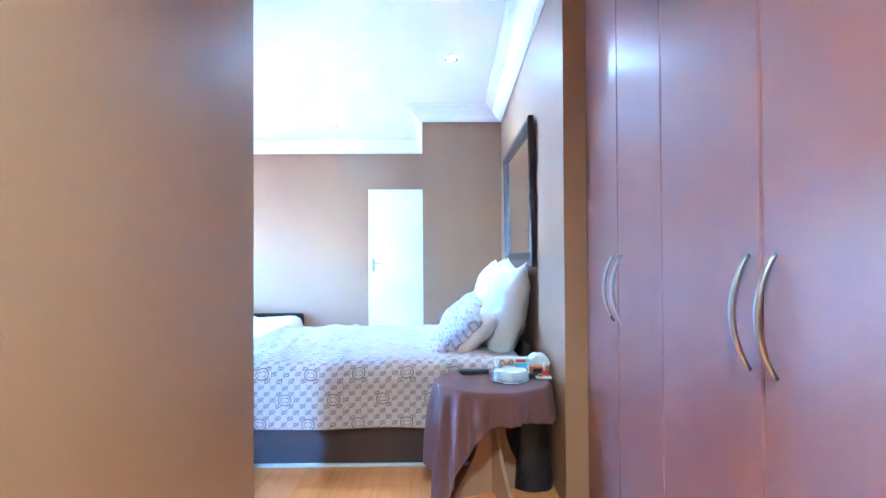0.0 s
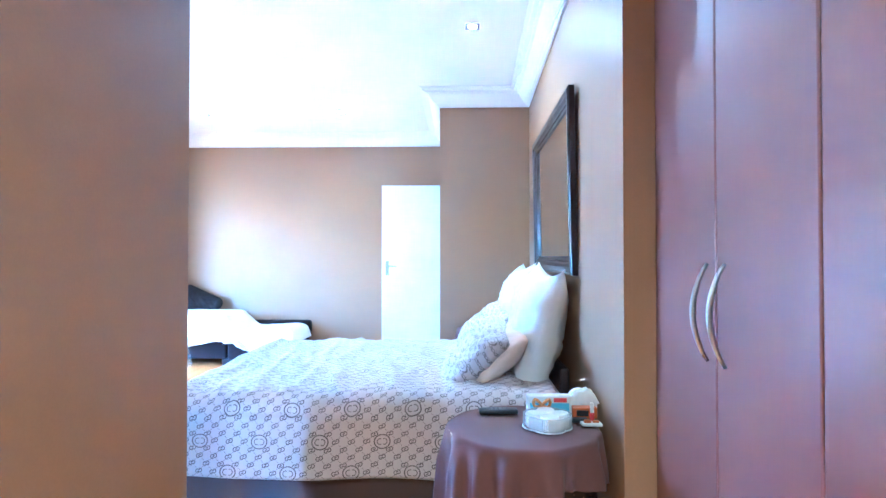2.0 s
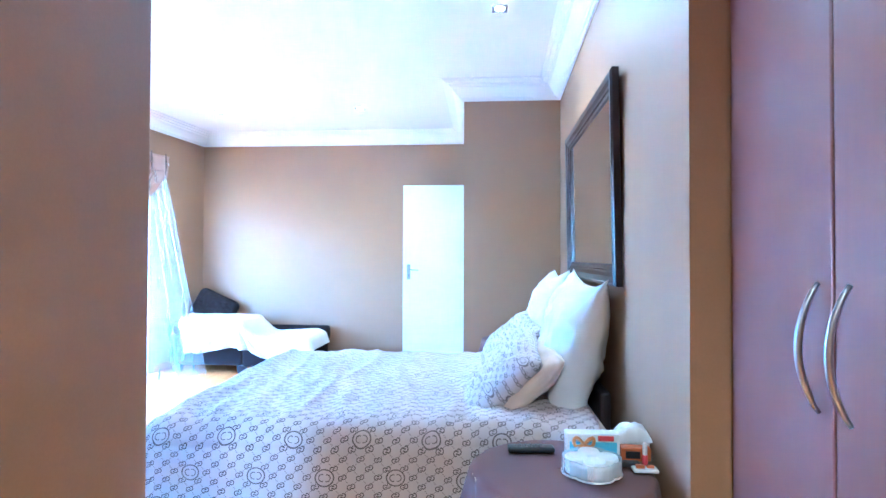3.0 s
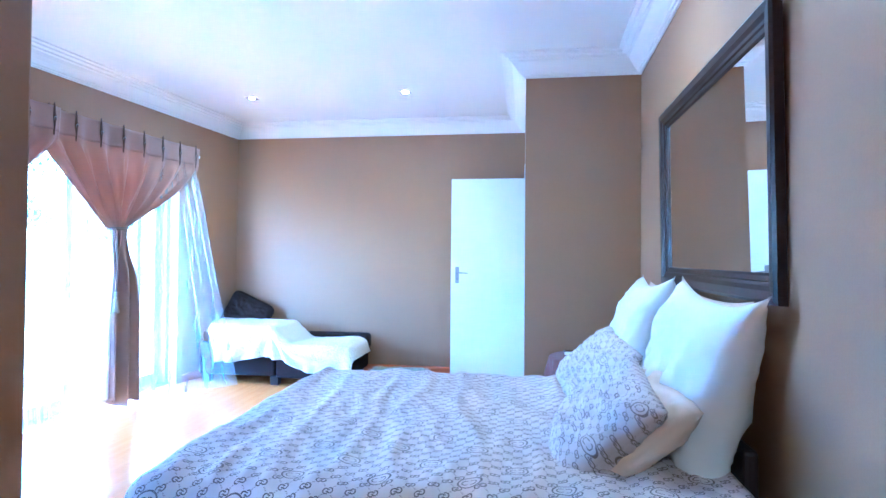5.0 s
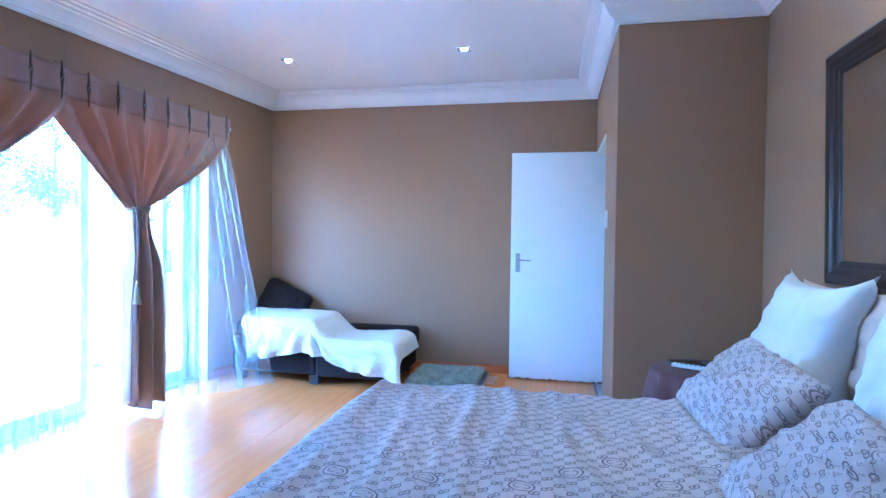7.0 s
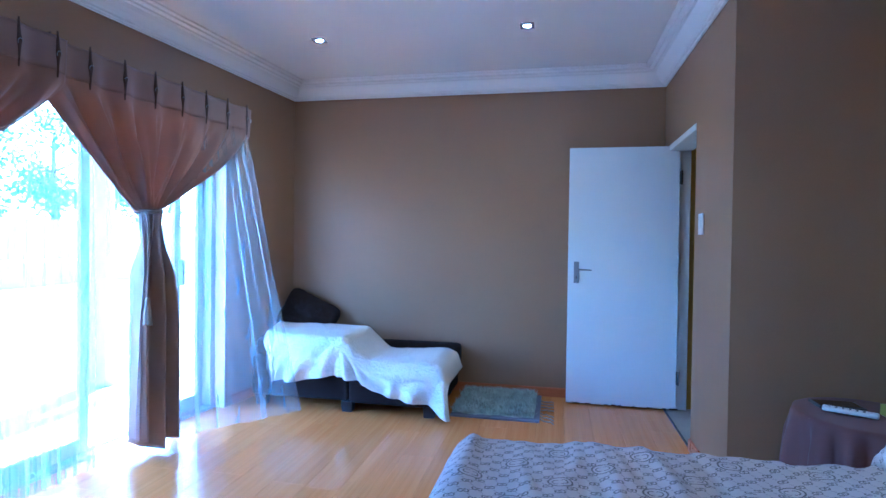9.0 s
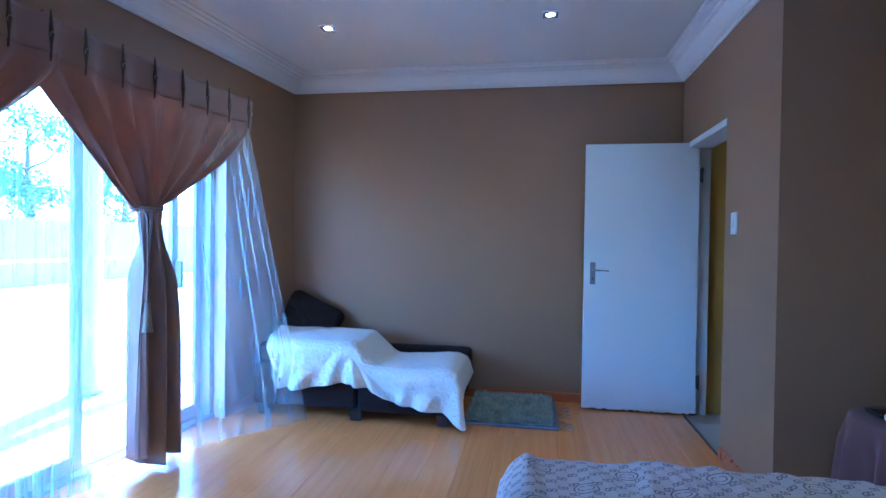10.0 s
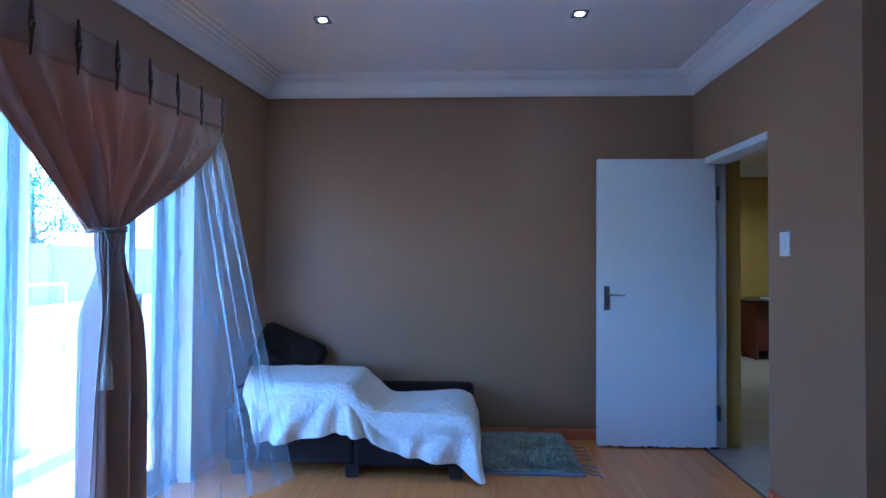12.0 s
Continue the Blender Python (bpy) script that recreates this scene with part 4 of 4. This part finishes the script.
def throw():
    x0, x1 = -3.69, -2.135
    def top(x):
        return 0.548 - 0.015 * (x + 3.6) - 0.160 * ease(-2.97, -2.72, x) + 0.010 * ease(-2.6, -2.3, x)
    def hem(x):
        return 0.20 + 0.06 * ease(-3.4, -2.95, x) - 0.02 * ease(-2.93, -2.90, x) - 0.13 * ease(-2.9, -2.5, x) - 0.015 * ease(-2.5, -2.3, x) - 0.09 * ease(-2.30, -2.15, x)
    def place(u, v):
        x = x0 + (x1 - x0) * u
        zt, zh = top(x), hem(x)
        end = ease(-2.30, -2.13, x)
        zt -= 0.05 * end ** 2 + 0.09 * ease(-2.20, -2.135, x) ** 2
        lend = ease(-3.64, -3.69, x)
        back, front, r = 9.03 - 0.06 * wob(x * 2, 3), 8.420, 0.07
        flat = back - front - r
        drop = max(0.05, zt - r - zh)
        total = flat + r * 1.57 + drop
        d = v * total
        if d < flat:
            y, z = back - d, zt
        elif d < flat + r * 1.57:
            a = (d - flat) / r
            y, z = front + r - r * math.sin(a), zt - r * (1 - math.cos(a))
        else:
            y, z = front, zt - r - (d - flat - r * 1.57)
        hang = max(0.0, (zt - r - z) / 0.3)
        soft = 0.012 * wob(x * 5, d * 4, 2.0) + 0.007 * wob(x * 16, d * 9, 7.0)
        y -= 0.012 * hang + hang * (0.026 - 0.016 * ease(-2.95, -2.8, x)) * math.sin(x * 26 + 9 * d + 1.6 * wob(x * 4, d)) + soft * (hang > 0)
        z += 0.6 * soft * (hang <= 0) + 0.016
        # creases that fan down from the raised end
        fan = math.sin((x + 2.9) * 34 + (zt - z) * 12 + 3 * wob(x * 3, z * 3, 5.0))
        y -= 0.022 * fan * min(1.0, hang * 1.4)
        # swags that run from the raised end down across the seat front
        ray = math.atan2(zt + 0.12 - z, x + 3.02)
        sw = math.sin(ray * 17 + 0.8 * wob(x * 3, z * 3, 2.0)) * ease(-2.98, -2.88, x) * (1 - ease(-2.36, -2.2, x))
        y -= 0.026 * sw * ease(0.0, 0.25, hang)
        z += 0.004 * sw * (hang <= 0)
        x -= 0.05 * lend * (1 - hang)
        x += 0.05 * hang * end
        if u < 0.08:
            x += 0.06 * hang * (1 - u / 0.08)
        x += 0.17 * (1 - u) ** 6 * min(1.0, max(0.0, (9.0 - y) / 0.55))
        y -= 0.05 * end * hang
        return Vector((x, y, max(z, 0.008)))
    ob = solid("throw_blanket", sheet(170, 110, place), FLEECE, "white fleece throw draped over the chaise longue", "blanket", smooth=True)
    thicken(ob, 0.010, 0)


throw()


# ---- folded shag rug by the chaise ----
def shag_rug():
    r = thing("rug", (-1.81, 8.88, 0), "sage grey shaggy bath rug lying folded by the wall", "rug")
    part("backing", boxes((-2.14, -1.49, 8.54, 9.21, 0.0, 0.018), bevel=0.006), surface("rug_backing", (0.2, 0.2, 0.24), 0.9, 0.2, 4, 60, 0.3), r, "grey rug backing")
    part("pile_bed", sheet(40, 40, lambda u, v: Vector((-2.13 + 0.60 * u, 8.57 + 0.63 * v, 0.022 + 0.028 * min(1, 8 * min(u, 1 - u, v, 1 - v)) + 0.010 * wob(u * 6, v * 6)))), RUGSHAG, r, "matted pile", True)
    rng = random.Random(4)
    verts, faces = [], []
    for i in range(9000):
        u, v = rng.random(), rng.random()
        p = Vector((-2.13 + 0.60 * u, 8.57 + 0.63 * v, 0.03 + 0.02 * min(1, 8 * min(u, 1 - u, v, 1 - v))))
        a = rng.uniform(0, 6.283)
        d = Vector((math.cos(a), math.sin(a), 0))
        s = Vector((-d.y, d.x, 0)) * 0.004
        tip = p + d * rng.uniform(0.012, 0.036) + Vector((0, 0, rng.uniform(0.010, 0.046)))
        b = len(verts)
        verts += [p - s, p + s, tip]
        faces.append((b, b + 1, b + 2))
    me = bpy.data.meshes.new("matted_tuft")
    me.from_pydata([tuple(v) for v in verts], [], faces)
    me.materials.append(RUGSHAG)
    for v in me.vertices:
        v.co = v.co - Vector((-1.81, 8.88, 0))
    pile = new("matted_tuft", me)
    pile.parent = r
    pile["kind"] = "stuff"
    for i in range(7):
        y = 8.60 + i * 0.075
        pts = [(-1.50 + 0.02 * k * 0.9, y + 0.012 * math.sin(k * 1.7 + i) - 0.012 * k * (i < 3), 0.008 + 0.006 * (k % 2)) for k in range(7)]
        part("tassel", tube(pts, 0.005, 6), TASSEL, r, "knotted fringe tassel", True)


shag_rug()


# ---- things on and under the bedside tables ----
def remote_control(x, y, z, turn, l, mat, label):
    r = thing("remote_control", (x, y, z), label, "remote control")
    b = part("body", boxes((x - l / 2, x + l / 2, y - 0.022, y + 0.022, z, z + 0.018), bevel=0.006, seg=3), mat, r, smooth=True)
    for i in range(6):
        for j in range(3):
            if (i, j) in ((0, 0), (0, 2)):
                continue
            cx, cy = x - l / 2 + 0.025 + i * (l - 0.05) / 6, y - 0.012 + j * 0.012
            part("button", boxes((cx - 0.004, cx + 0.004, cy - 0.003, cy + 0.003, z + 0.017, z + 0.0205), bevel=0.001, seg=1), GREYRUB, r)
    r.rotation_euler = (0, 0, radians(turn))
    return r


GREYRUB = surface("grey_rubber", (0.16, 0.16, 0.17), 0.6, 0.1, 8, 100, 0.05)
ACRYL = glass("clear_acrylic", (0.97, 0.99, 1.0), 0.03)
WAX = surface("white_wax", (0.78, 0.77, 0.74), 0.5, 0.05, 8, 60, 0.05)
GOLD = cloth("amber_ribbon", (0.50, 0.22, 0.06), 0.15, 200, 0.45, 0.2)
CARD = surface("pale_card", (0.70, 0.72, 0.74), 0.5, 0.04, 6, 80, 0.03)
REDINK = surface("red_print", (0.55, 0.05, 0.06), 0.5, 0.1, 10, 80, 0.03)
AMBER = surface("amber_box_card", (0.45, 0.12, 0.03), 0.45, 0.1, 10, 60, 0.03)
BLUEP = surface("pale_blue_wrapper", (0.20, 0.50, 0.72), 0.35, 0.08, 10, 60, 0.1)
BAGBLK = surface("black_sequin_bag", (0.012, 0.012, 0.016), 0.35, 0.3, 8, 90, 0.6, 0.004)
SEQ = surface("silver_sequin", (0.7, 0.72, 0.75), 0.2, 0.05, 8, 90, 0.05, metal=1.0)

T1, T2 = 0.5615, 0.6015
remote_control(-0.222, 4.755, T1, 3, 0.155, BLACKPL, "black television remote lying on the tablecloth")

# a clear clover-shaped box with candle pots in it
box_at = Vector((-0.055, 4.575, T1))
clover = thing("candle_box", box_at, "clear clover-shaped box holding white candle pots", "candle box")


def lobes(r0, z0, z1):
    def place(u, v):
        a = 2 * math.pi * u
        r = r0 * (0.86 + 0.14 * abs(math.cos(2 * a)) ** 0.6)
        return Vector((box_at.x + r * math.cos(a), box_at.y + r * math.sin(a), z0 + (z1 - z0) * v))
    return sheet(64, 3, place, closed_u=True)


side = part("side", lobes(0.088, T1 + 0.001, T1 + 0.052), sheer_cloth("frosted_plastic", (0.85, 0.88, 0.9), 0.3), clover, "clear plastic side", True)
thicken(side, 0.0018, 0)
rim = [(box_at.x + 0.089 * (0.86 + 0.14 * abs(math.cos(2 * a)) ** 0.6) * math.cos(a), box_at.y + 0.089 * (0.86 + 0.14 * abs(math.cos(2 * a)) ** 0.6) * math.sin(a), T1 + 0.004) for a in [2 * math.pi * k / 64 for k in range(65)]]
part("base_rim", tube(rim, 0.003, 6, False), PLASTIC, clover, "pale base rim", True)
for k in range(4):
    a = math.pi / 2 * k
    px, py = box_at.x + 0.046 * math.cos(a), box_at.y + 0.046 * math.sin(a)
    pot = part("candle_pot", lathe([(0.030, 0.0), (0.033, 0.004), (0.034, 0.044), (0.031, 0.050), (0.027, 0.047), (0.002, 0.045)], (px, py, T1 + 0.004), 22), WAX, clover, "white candle pot", True)

# gift pack standing behind it, with a red label and an amber bow
pack = thing("gift_pack", (-0.03, 4.71, T1), "pale gift pack with a red label and amber bow", "gift pack")
part("box", boxes((-0.115, 0.055, 4.675, 4.725, T1, T1 + 0.088), bevel=0.004), CARD, pack)
part("window", boxes((-0.105, 0.045, 4.672, 4.676, T1 + 0.012, T1 + 0.062), bevel=0.001), BLUEP, pack, "pale blue clear window")
part("label", boxes((-0.015, 0.035, 4.671, 4.675, T1 + 0.066, T1 + 0.082), bevel=0.001), REDINK, pack, "red printed label")
for sgn in (-1, 1):
    lp = [(-0.062 + sgn * 0.032 * math.sin(math.pi * k / 10), 4.660 - 0.006 * math.sin(2 * math.pi * k / 10), T1 + 0.058 + 0.020 * math.sin(2 * math.pi * k / 10) * 0.8 + 0.010 * math.sin(math.pi * k / 10)) for k in range(11)]
    part("bow_loop", tube(lp, 0.006, 6), GOLD, pack, "amber ribbon loop", True)
    part("bow_tail", tube([(-0.062, 4.66, T1 + 0.058), (-0.062 + sgn * 0.012, 4.655, T1 + 0.035), (-0.062 + sgn * 0.022, 4.654, T1 + 0.014)], [0.006, 0.005, 0.004], 6), GOLD, pack, "amber ribbon tail", True)

tis = thing("tissue_pack", (0.115, 4.78, T1), "soft clear pack of white tissues", "tissue pack")
part("wrapper", sheet(24, 24, lambda u, v: Vector((0.055 + 0.12 * u, 4.735 + 0.075 * v, T1 + 0.045 + 0.050 * (1 - abs(2 * u - 1) ** 4) * (1 - abs(2 * v - 1) ** 4) ** 0.5 + 0.008 * wob(u * 7, v * 7)))), CARD, tis, "crinkled clear wrapper", True)
part("stack", boxes((0.06, 0.17, 4.74, 4.805, T1, T1 + 0.07), bevel=0.01), COTTON, tis, "folded white tissues")
amb = thing("carton", (0.10, 4.70, T1), "amber and dark printed carton on the tablecloth", "carton")
part("box", boxes((0.06, 0.155, 4.685, 4.725, T1, T1 + 0.042), bevel=0.003), AMBER, amb)
part("print", boxes((0.075, 0.12, 4.682, 4.686, T1 + 0.01, T1 + 0.032)), BLACKPL, amb, "dark printed panel")
tubei = thing("lip_balm", (0.128, 4.66, T1), "white lip balm tube with a red base", "cosmetic tube")
part("base", lathe([(0.008, 0.0), (0.009, 0.002), (0.009, 0.030), (0.007, 0.031)], (0.128, 4.66, T1), 16), REDINK, tubei, "red base", True)
part("cap", lathe([(0.007, 0.031), (0.0075, 0.032), (0.0075, 0.066), (0.005, 0.069)], (0.128, 4.66, T1), 16), PLASTIC, tubei, "white cap", True)
solid("compact", boxes((0.045, 0.105, 4.628, 4.655, T1, T1 + 0.016), bevel=0.003), BLACKPL, "small black cosmetic compact on the cloth", "compact")
dish = thing("pin_dish", (0.10, 4.61, T1), "small pale dish with bits in it", "dish")
part("tray", boxes((0.075, 0.15, 4.585, 4.625, T1, T1 + 0.010), bevel=0.003), CARD, dish)
part("bits", boxes((0.085, 0.11, 4.595, 4.612, T1 + 0.010, T1 + 0.020), (0.118, 0.14, 4.60, 4.615, T1 + 0.010, T1 + 0.017), bevel=0.002), AMBER, dish, "amber odds and ends")

bag = thing("handbag", (0.07, 4.66, 0), "black sequinned handbag on the floor under the table", "handbag")
def bag_body(u, v):
    a = 2 * math.pi * u
    h = v * 0.33
    k = (1 - 0.30 * v ** 2) * (1 + 0.05 * wob(math.cos(a) * 2, math.sin(a) * 2, v * 3))
    return Vector((0.07 + 0.10 * k * math.cos(a), 4.68 + 0.075 * k * (1 - 0.55 * v) * math.sin(a), 0.004 + h))
part("body", sheet(40, 14, bag_body, closed_u=True), BAGBLK, bag, smooth=True)
part("handle", tube([(0.02, 4.68, 0.31), (0.03, 4.675, 0.38), (0.07, 4.67, 0.41), (0.11, 4.675, 0.38), (0.12, 4.68, 0.31)], 0.006, 8), BAGBLK, bag, "black strap", True)
sq = bmesh.new()
rs = random.Random(3)
for k in range(34):
    p = bag_body(0.5 + 0.5 * rs.random(), rs.uniform(0.15, 0.9))
    r = bmesh.ops.create_icosphere(sq, subdivisions=1, radius=0.0028)
    bmesh.ops.translate(sq, vec=p + Vector((0, -0.001, 0)), verts=r["verts"])
part("sequins", sq, SEQ, bag, "scattered silver sequins")["kind"] = "stuff"

remote_control(-0.20, 7.13, T2, -28, 0.19, PLASTIC, "long pale remote lying on the tablecloth")
ph = thing("tablet", (-0.19, 7.24, T2), "dark tablet lying on the bedside table", "tablet")
part("body", boxes((-0.29, -0.11, 7.185, 7.295, T2, T2 + 0.010), bevel=0.003), BLACKPL, ph)
part("screen", boxes((-0.28, -0.12, 7.193, 7.287, T2 + 0.0095, T2 + 0.0115)), glass("dark_screen_glass", (0.05, 0.06, 0.08), 0.05), ph, "dark glass screen")
mb = thing("medicine_box", (-0.03, 7.12, T2), "small pale medicine box with a yellow green band", "medicine box")
part("box", boxes((-0.08, 0.03, 7.09, 7.15, T2, T2 + 0.045), bevel=0.002), CARD, mb)
part("band", boxes((-0.081, -0.045, 7.089, 7.151, T2 + 0.002, T2 + 0.0455)), surface("lime_band", (0.42, 0.45, 0.06), 0.45, 0.1, 8, 60, 0.03), mb, "yellow green band")
wp = thing("wet_wipes", (0.16, 7.10, T2), "pale blue pack of wipes standing on the table", "wipes pack")
part("wrapper", boxes((0.115, 0.20, 7.085, 7.12, T2, T2 + 0.225), bevel=0.012, seg=3), BLUEP, wp, smooth=True)
part("flap", boxes((0.135, 0.18, 7.082, 7.087, T2 + 0.12, T2 + 0.19), bevel=0.002), PLASTIC, wp, "white sticky flap")

# ---- desk in the hall ----
desk = thing("desk", (2.2, 12.95, 0), "dark reddish wooden desk against the hall wall", "desk")
part("top", boxes((1.50, 3.05, 12.62, 13.25, 0.765, 0.80), bevel=0.004), ESPRESSO, desk, "dark desk top")
for xx in (1.66, 2.95):
    part("side_panel", boxes((xx - 0.015, xx + 0.015, 12.68, 13.22, 0.0, 0.765), bevel=0.002), CHERRYDARK, desk)
part("modesty_panel", boxes((1.675, 2.935, 12.72, 12.738, 0.12, 0.765), bevel=0.002), CHERRYDARK, desk)
solid("book", boxes((1.80, 2.05, 12.70, 12.88, 0.80, 0.832), bevel=0.004), CARD, "white book lying on the hall desk", "book")
solid("baseboard_hall", sweep([(-0.26, 9.2), (-0.26, 13.3), (3.2, 13.3)], BOARD), SKIRT, "dark wooden hall skirting board", "skirting", kind="structure")


# ---- outside ----
solid("ground", boxes((-80, 60, -60, 80, -0.25, -0.15)), LAWN, "dry lawn beyond the paved terrace", "ground", kind="structure")
solid("pavement", boxes((-8.2, -4.0, 1.0, 13.0, -0.15, -0.03)), PAVING, "pale sunlit paved terrace", "terrace", kind="structure")
solid("outer_wall", boxes((-16.0, -15.75, -14, 34, -0.2, 1.75)), PLASTER, "pale plastered boundary wall", "wall", kind="structure")


def column(x, y):
    c = thing("terrace_column", (x, y, -0.03), "round white terrace column", "column", "terrace columns")
    part("shaft", lathe([(0.14, 0.0), (0.14, 0.06), (0.115, 0.08), (0.105, 2.6), (0.13, 2.64), (0.13, 2.7)], (x, y, -0.03), 28), PLASTER, c, "", True)


column(-5.35, 8.75)
column(-5.35, 4.6)
solid("terrace_beam", boxes((-5.47, -5.23, 2.5, 13.0, 2.67, 2.95), bevel=0.01), PLASTER, "plastered beam on the terrace columns", "beam", kind="structure")
rl = thing("terrace_railing", (-8.0, 8, -0.03), "slim metal terrace railing", "railing")
for z in (0.45, 0.95):
    part("rail", tube([(-8.0, 1.5, z), (-8.0, 12.8, z)], 0.02, 8), PLASTIC, rl, smooth=True)
for k in range(9):
    part("post", tube([(-8.0, 1.6 + 1.4 * k, -0.03), (-8.0, 1.6 + 1.4 * k, 0.95)], 0.018, 8), PLASTIC, rl, smooth=True)


def tree(x, y, h, seed):
    rng = random.Random(seed)
    t = thing("tree", (x, y, -0.15), "leafy garden tree behind the boundary wall", "tree", "garden trees")
    bm = tube([(x, y, -0.15), (x + 0.1, y, h * 0.3), (x - 0.1, y + 0.1, h * 0.6), (x, y, h * 0.85)], [0.22, 0.17, 0.1, 0.04], 10)
    part("trunk", bm, BARK, t, smooth=True)
    tips = []
    for i in range(11):
        z0 = h * rng.uniform(0.3, 0.75)
        a, l = rng.uniform(0, 6.28), h * rng.uniform(0.18, 0.34)
        e = (x + l * math.cos(a), y + l * math.sin(a), z0 + l * rng.uniform(0.3, 0.9))
        part("limb", tube([(x, y, z0), (x + 0.5 * l * math.cos(a), y + 0.5 * l * math.sin(a), z0 + 0.25 * l), e], [0.06, 0.04, 0.015], 6), BARK, t, smooth=True)
        tips.append(Vector(e))
    verts, faces = [], []
    for tip in tips + [Vector((x, y, h * 0.9))]:
        for k in range(10):
            cl = tip + Vector((rng.gauss(0, 0.10), rng.gauss(0, 0.10), rng.gauss(0, 0.08))) * h * 0.8
            for q in range(26):
                p = cl + Vector((rng.gauss(0, 0.28), rng.gauss(0, 0.28), rng.gauss(0, 0.2)))
                d = Vector((rng.gauss(0, 1), rng.gauss(0, 1), rng.gauss(0, 0.6))).normalized()
                s = d.orthogonal().normalized() * 0.05
                b = len(verts)
                verts += [p, p + d * 0.09 + s, p + d * 0.2, p + d * 0.09 - s]
                faces.append((b, b + 1, b + 2, b + 3))
    me = bpy.data.meshes.new("crown")
    me.from_pydata([tuple(v - Vector((x, y, -0.15))) for v in verts], [], faces)
    me.materials.append(LEAF)
    cr = new("crown", me)
    cr.parent = t


for i, (x, y, h) in enumerate(((-19, 12, 5.5), (-18.5, 17, 4.6), (-20, 22, 6.0), (-19, 7.5, 5.0), (-21, 28, 5.2))):
    tree(x, y, h, 10 + i)


# ---- laminate boards, hall tiles ----
def plank_mesh(name, w, l, h, mat):
    bm = boxes((0.0003, w - 0.0003, 0.0003, l - 0.0003, -h, 0.0), bevel=0.0006, seg=1)
    me = bpy.data.meshes.new(name)
    bm.to_mesh(me)
    bm.free()
    me.materials.append(mat)
    return me


PW, PL = 0.192, 1.285
board = plank_mesh("plank", PW, PL, 0.012, LAM)
rng = random.Random(7)
for i in range(-22, 5):
    x = -0.55 + i * PW
    if x < -4.8 or x > 0.3:
        continue
    y = 0.9 - rng.uniform(0, PL * 0.8)
    while y < 9.24:
        if not (i >= 0 and y > 7.45) and y > -0.5:
            o = new("plank", board)
            o.location = (x, y, 0.0)
            o.parent = floor
        y += PL
hall_floor = bpy.data.objects["floor_hall"]
tile = plank_mesh("tile", 0.4, 0.4, 0.004, TILE)
for i in range(10):
    for j in range(14):
        o = new("tile", tile)
        o.location = (-0.538 + 0.403 * i, 7.72 + 0.403 * j, 0.0)
        o.parent = hall_floor
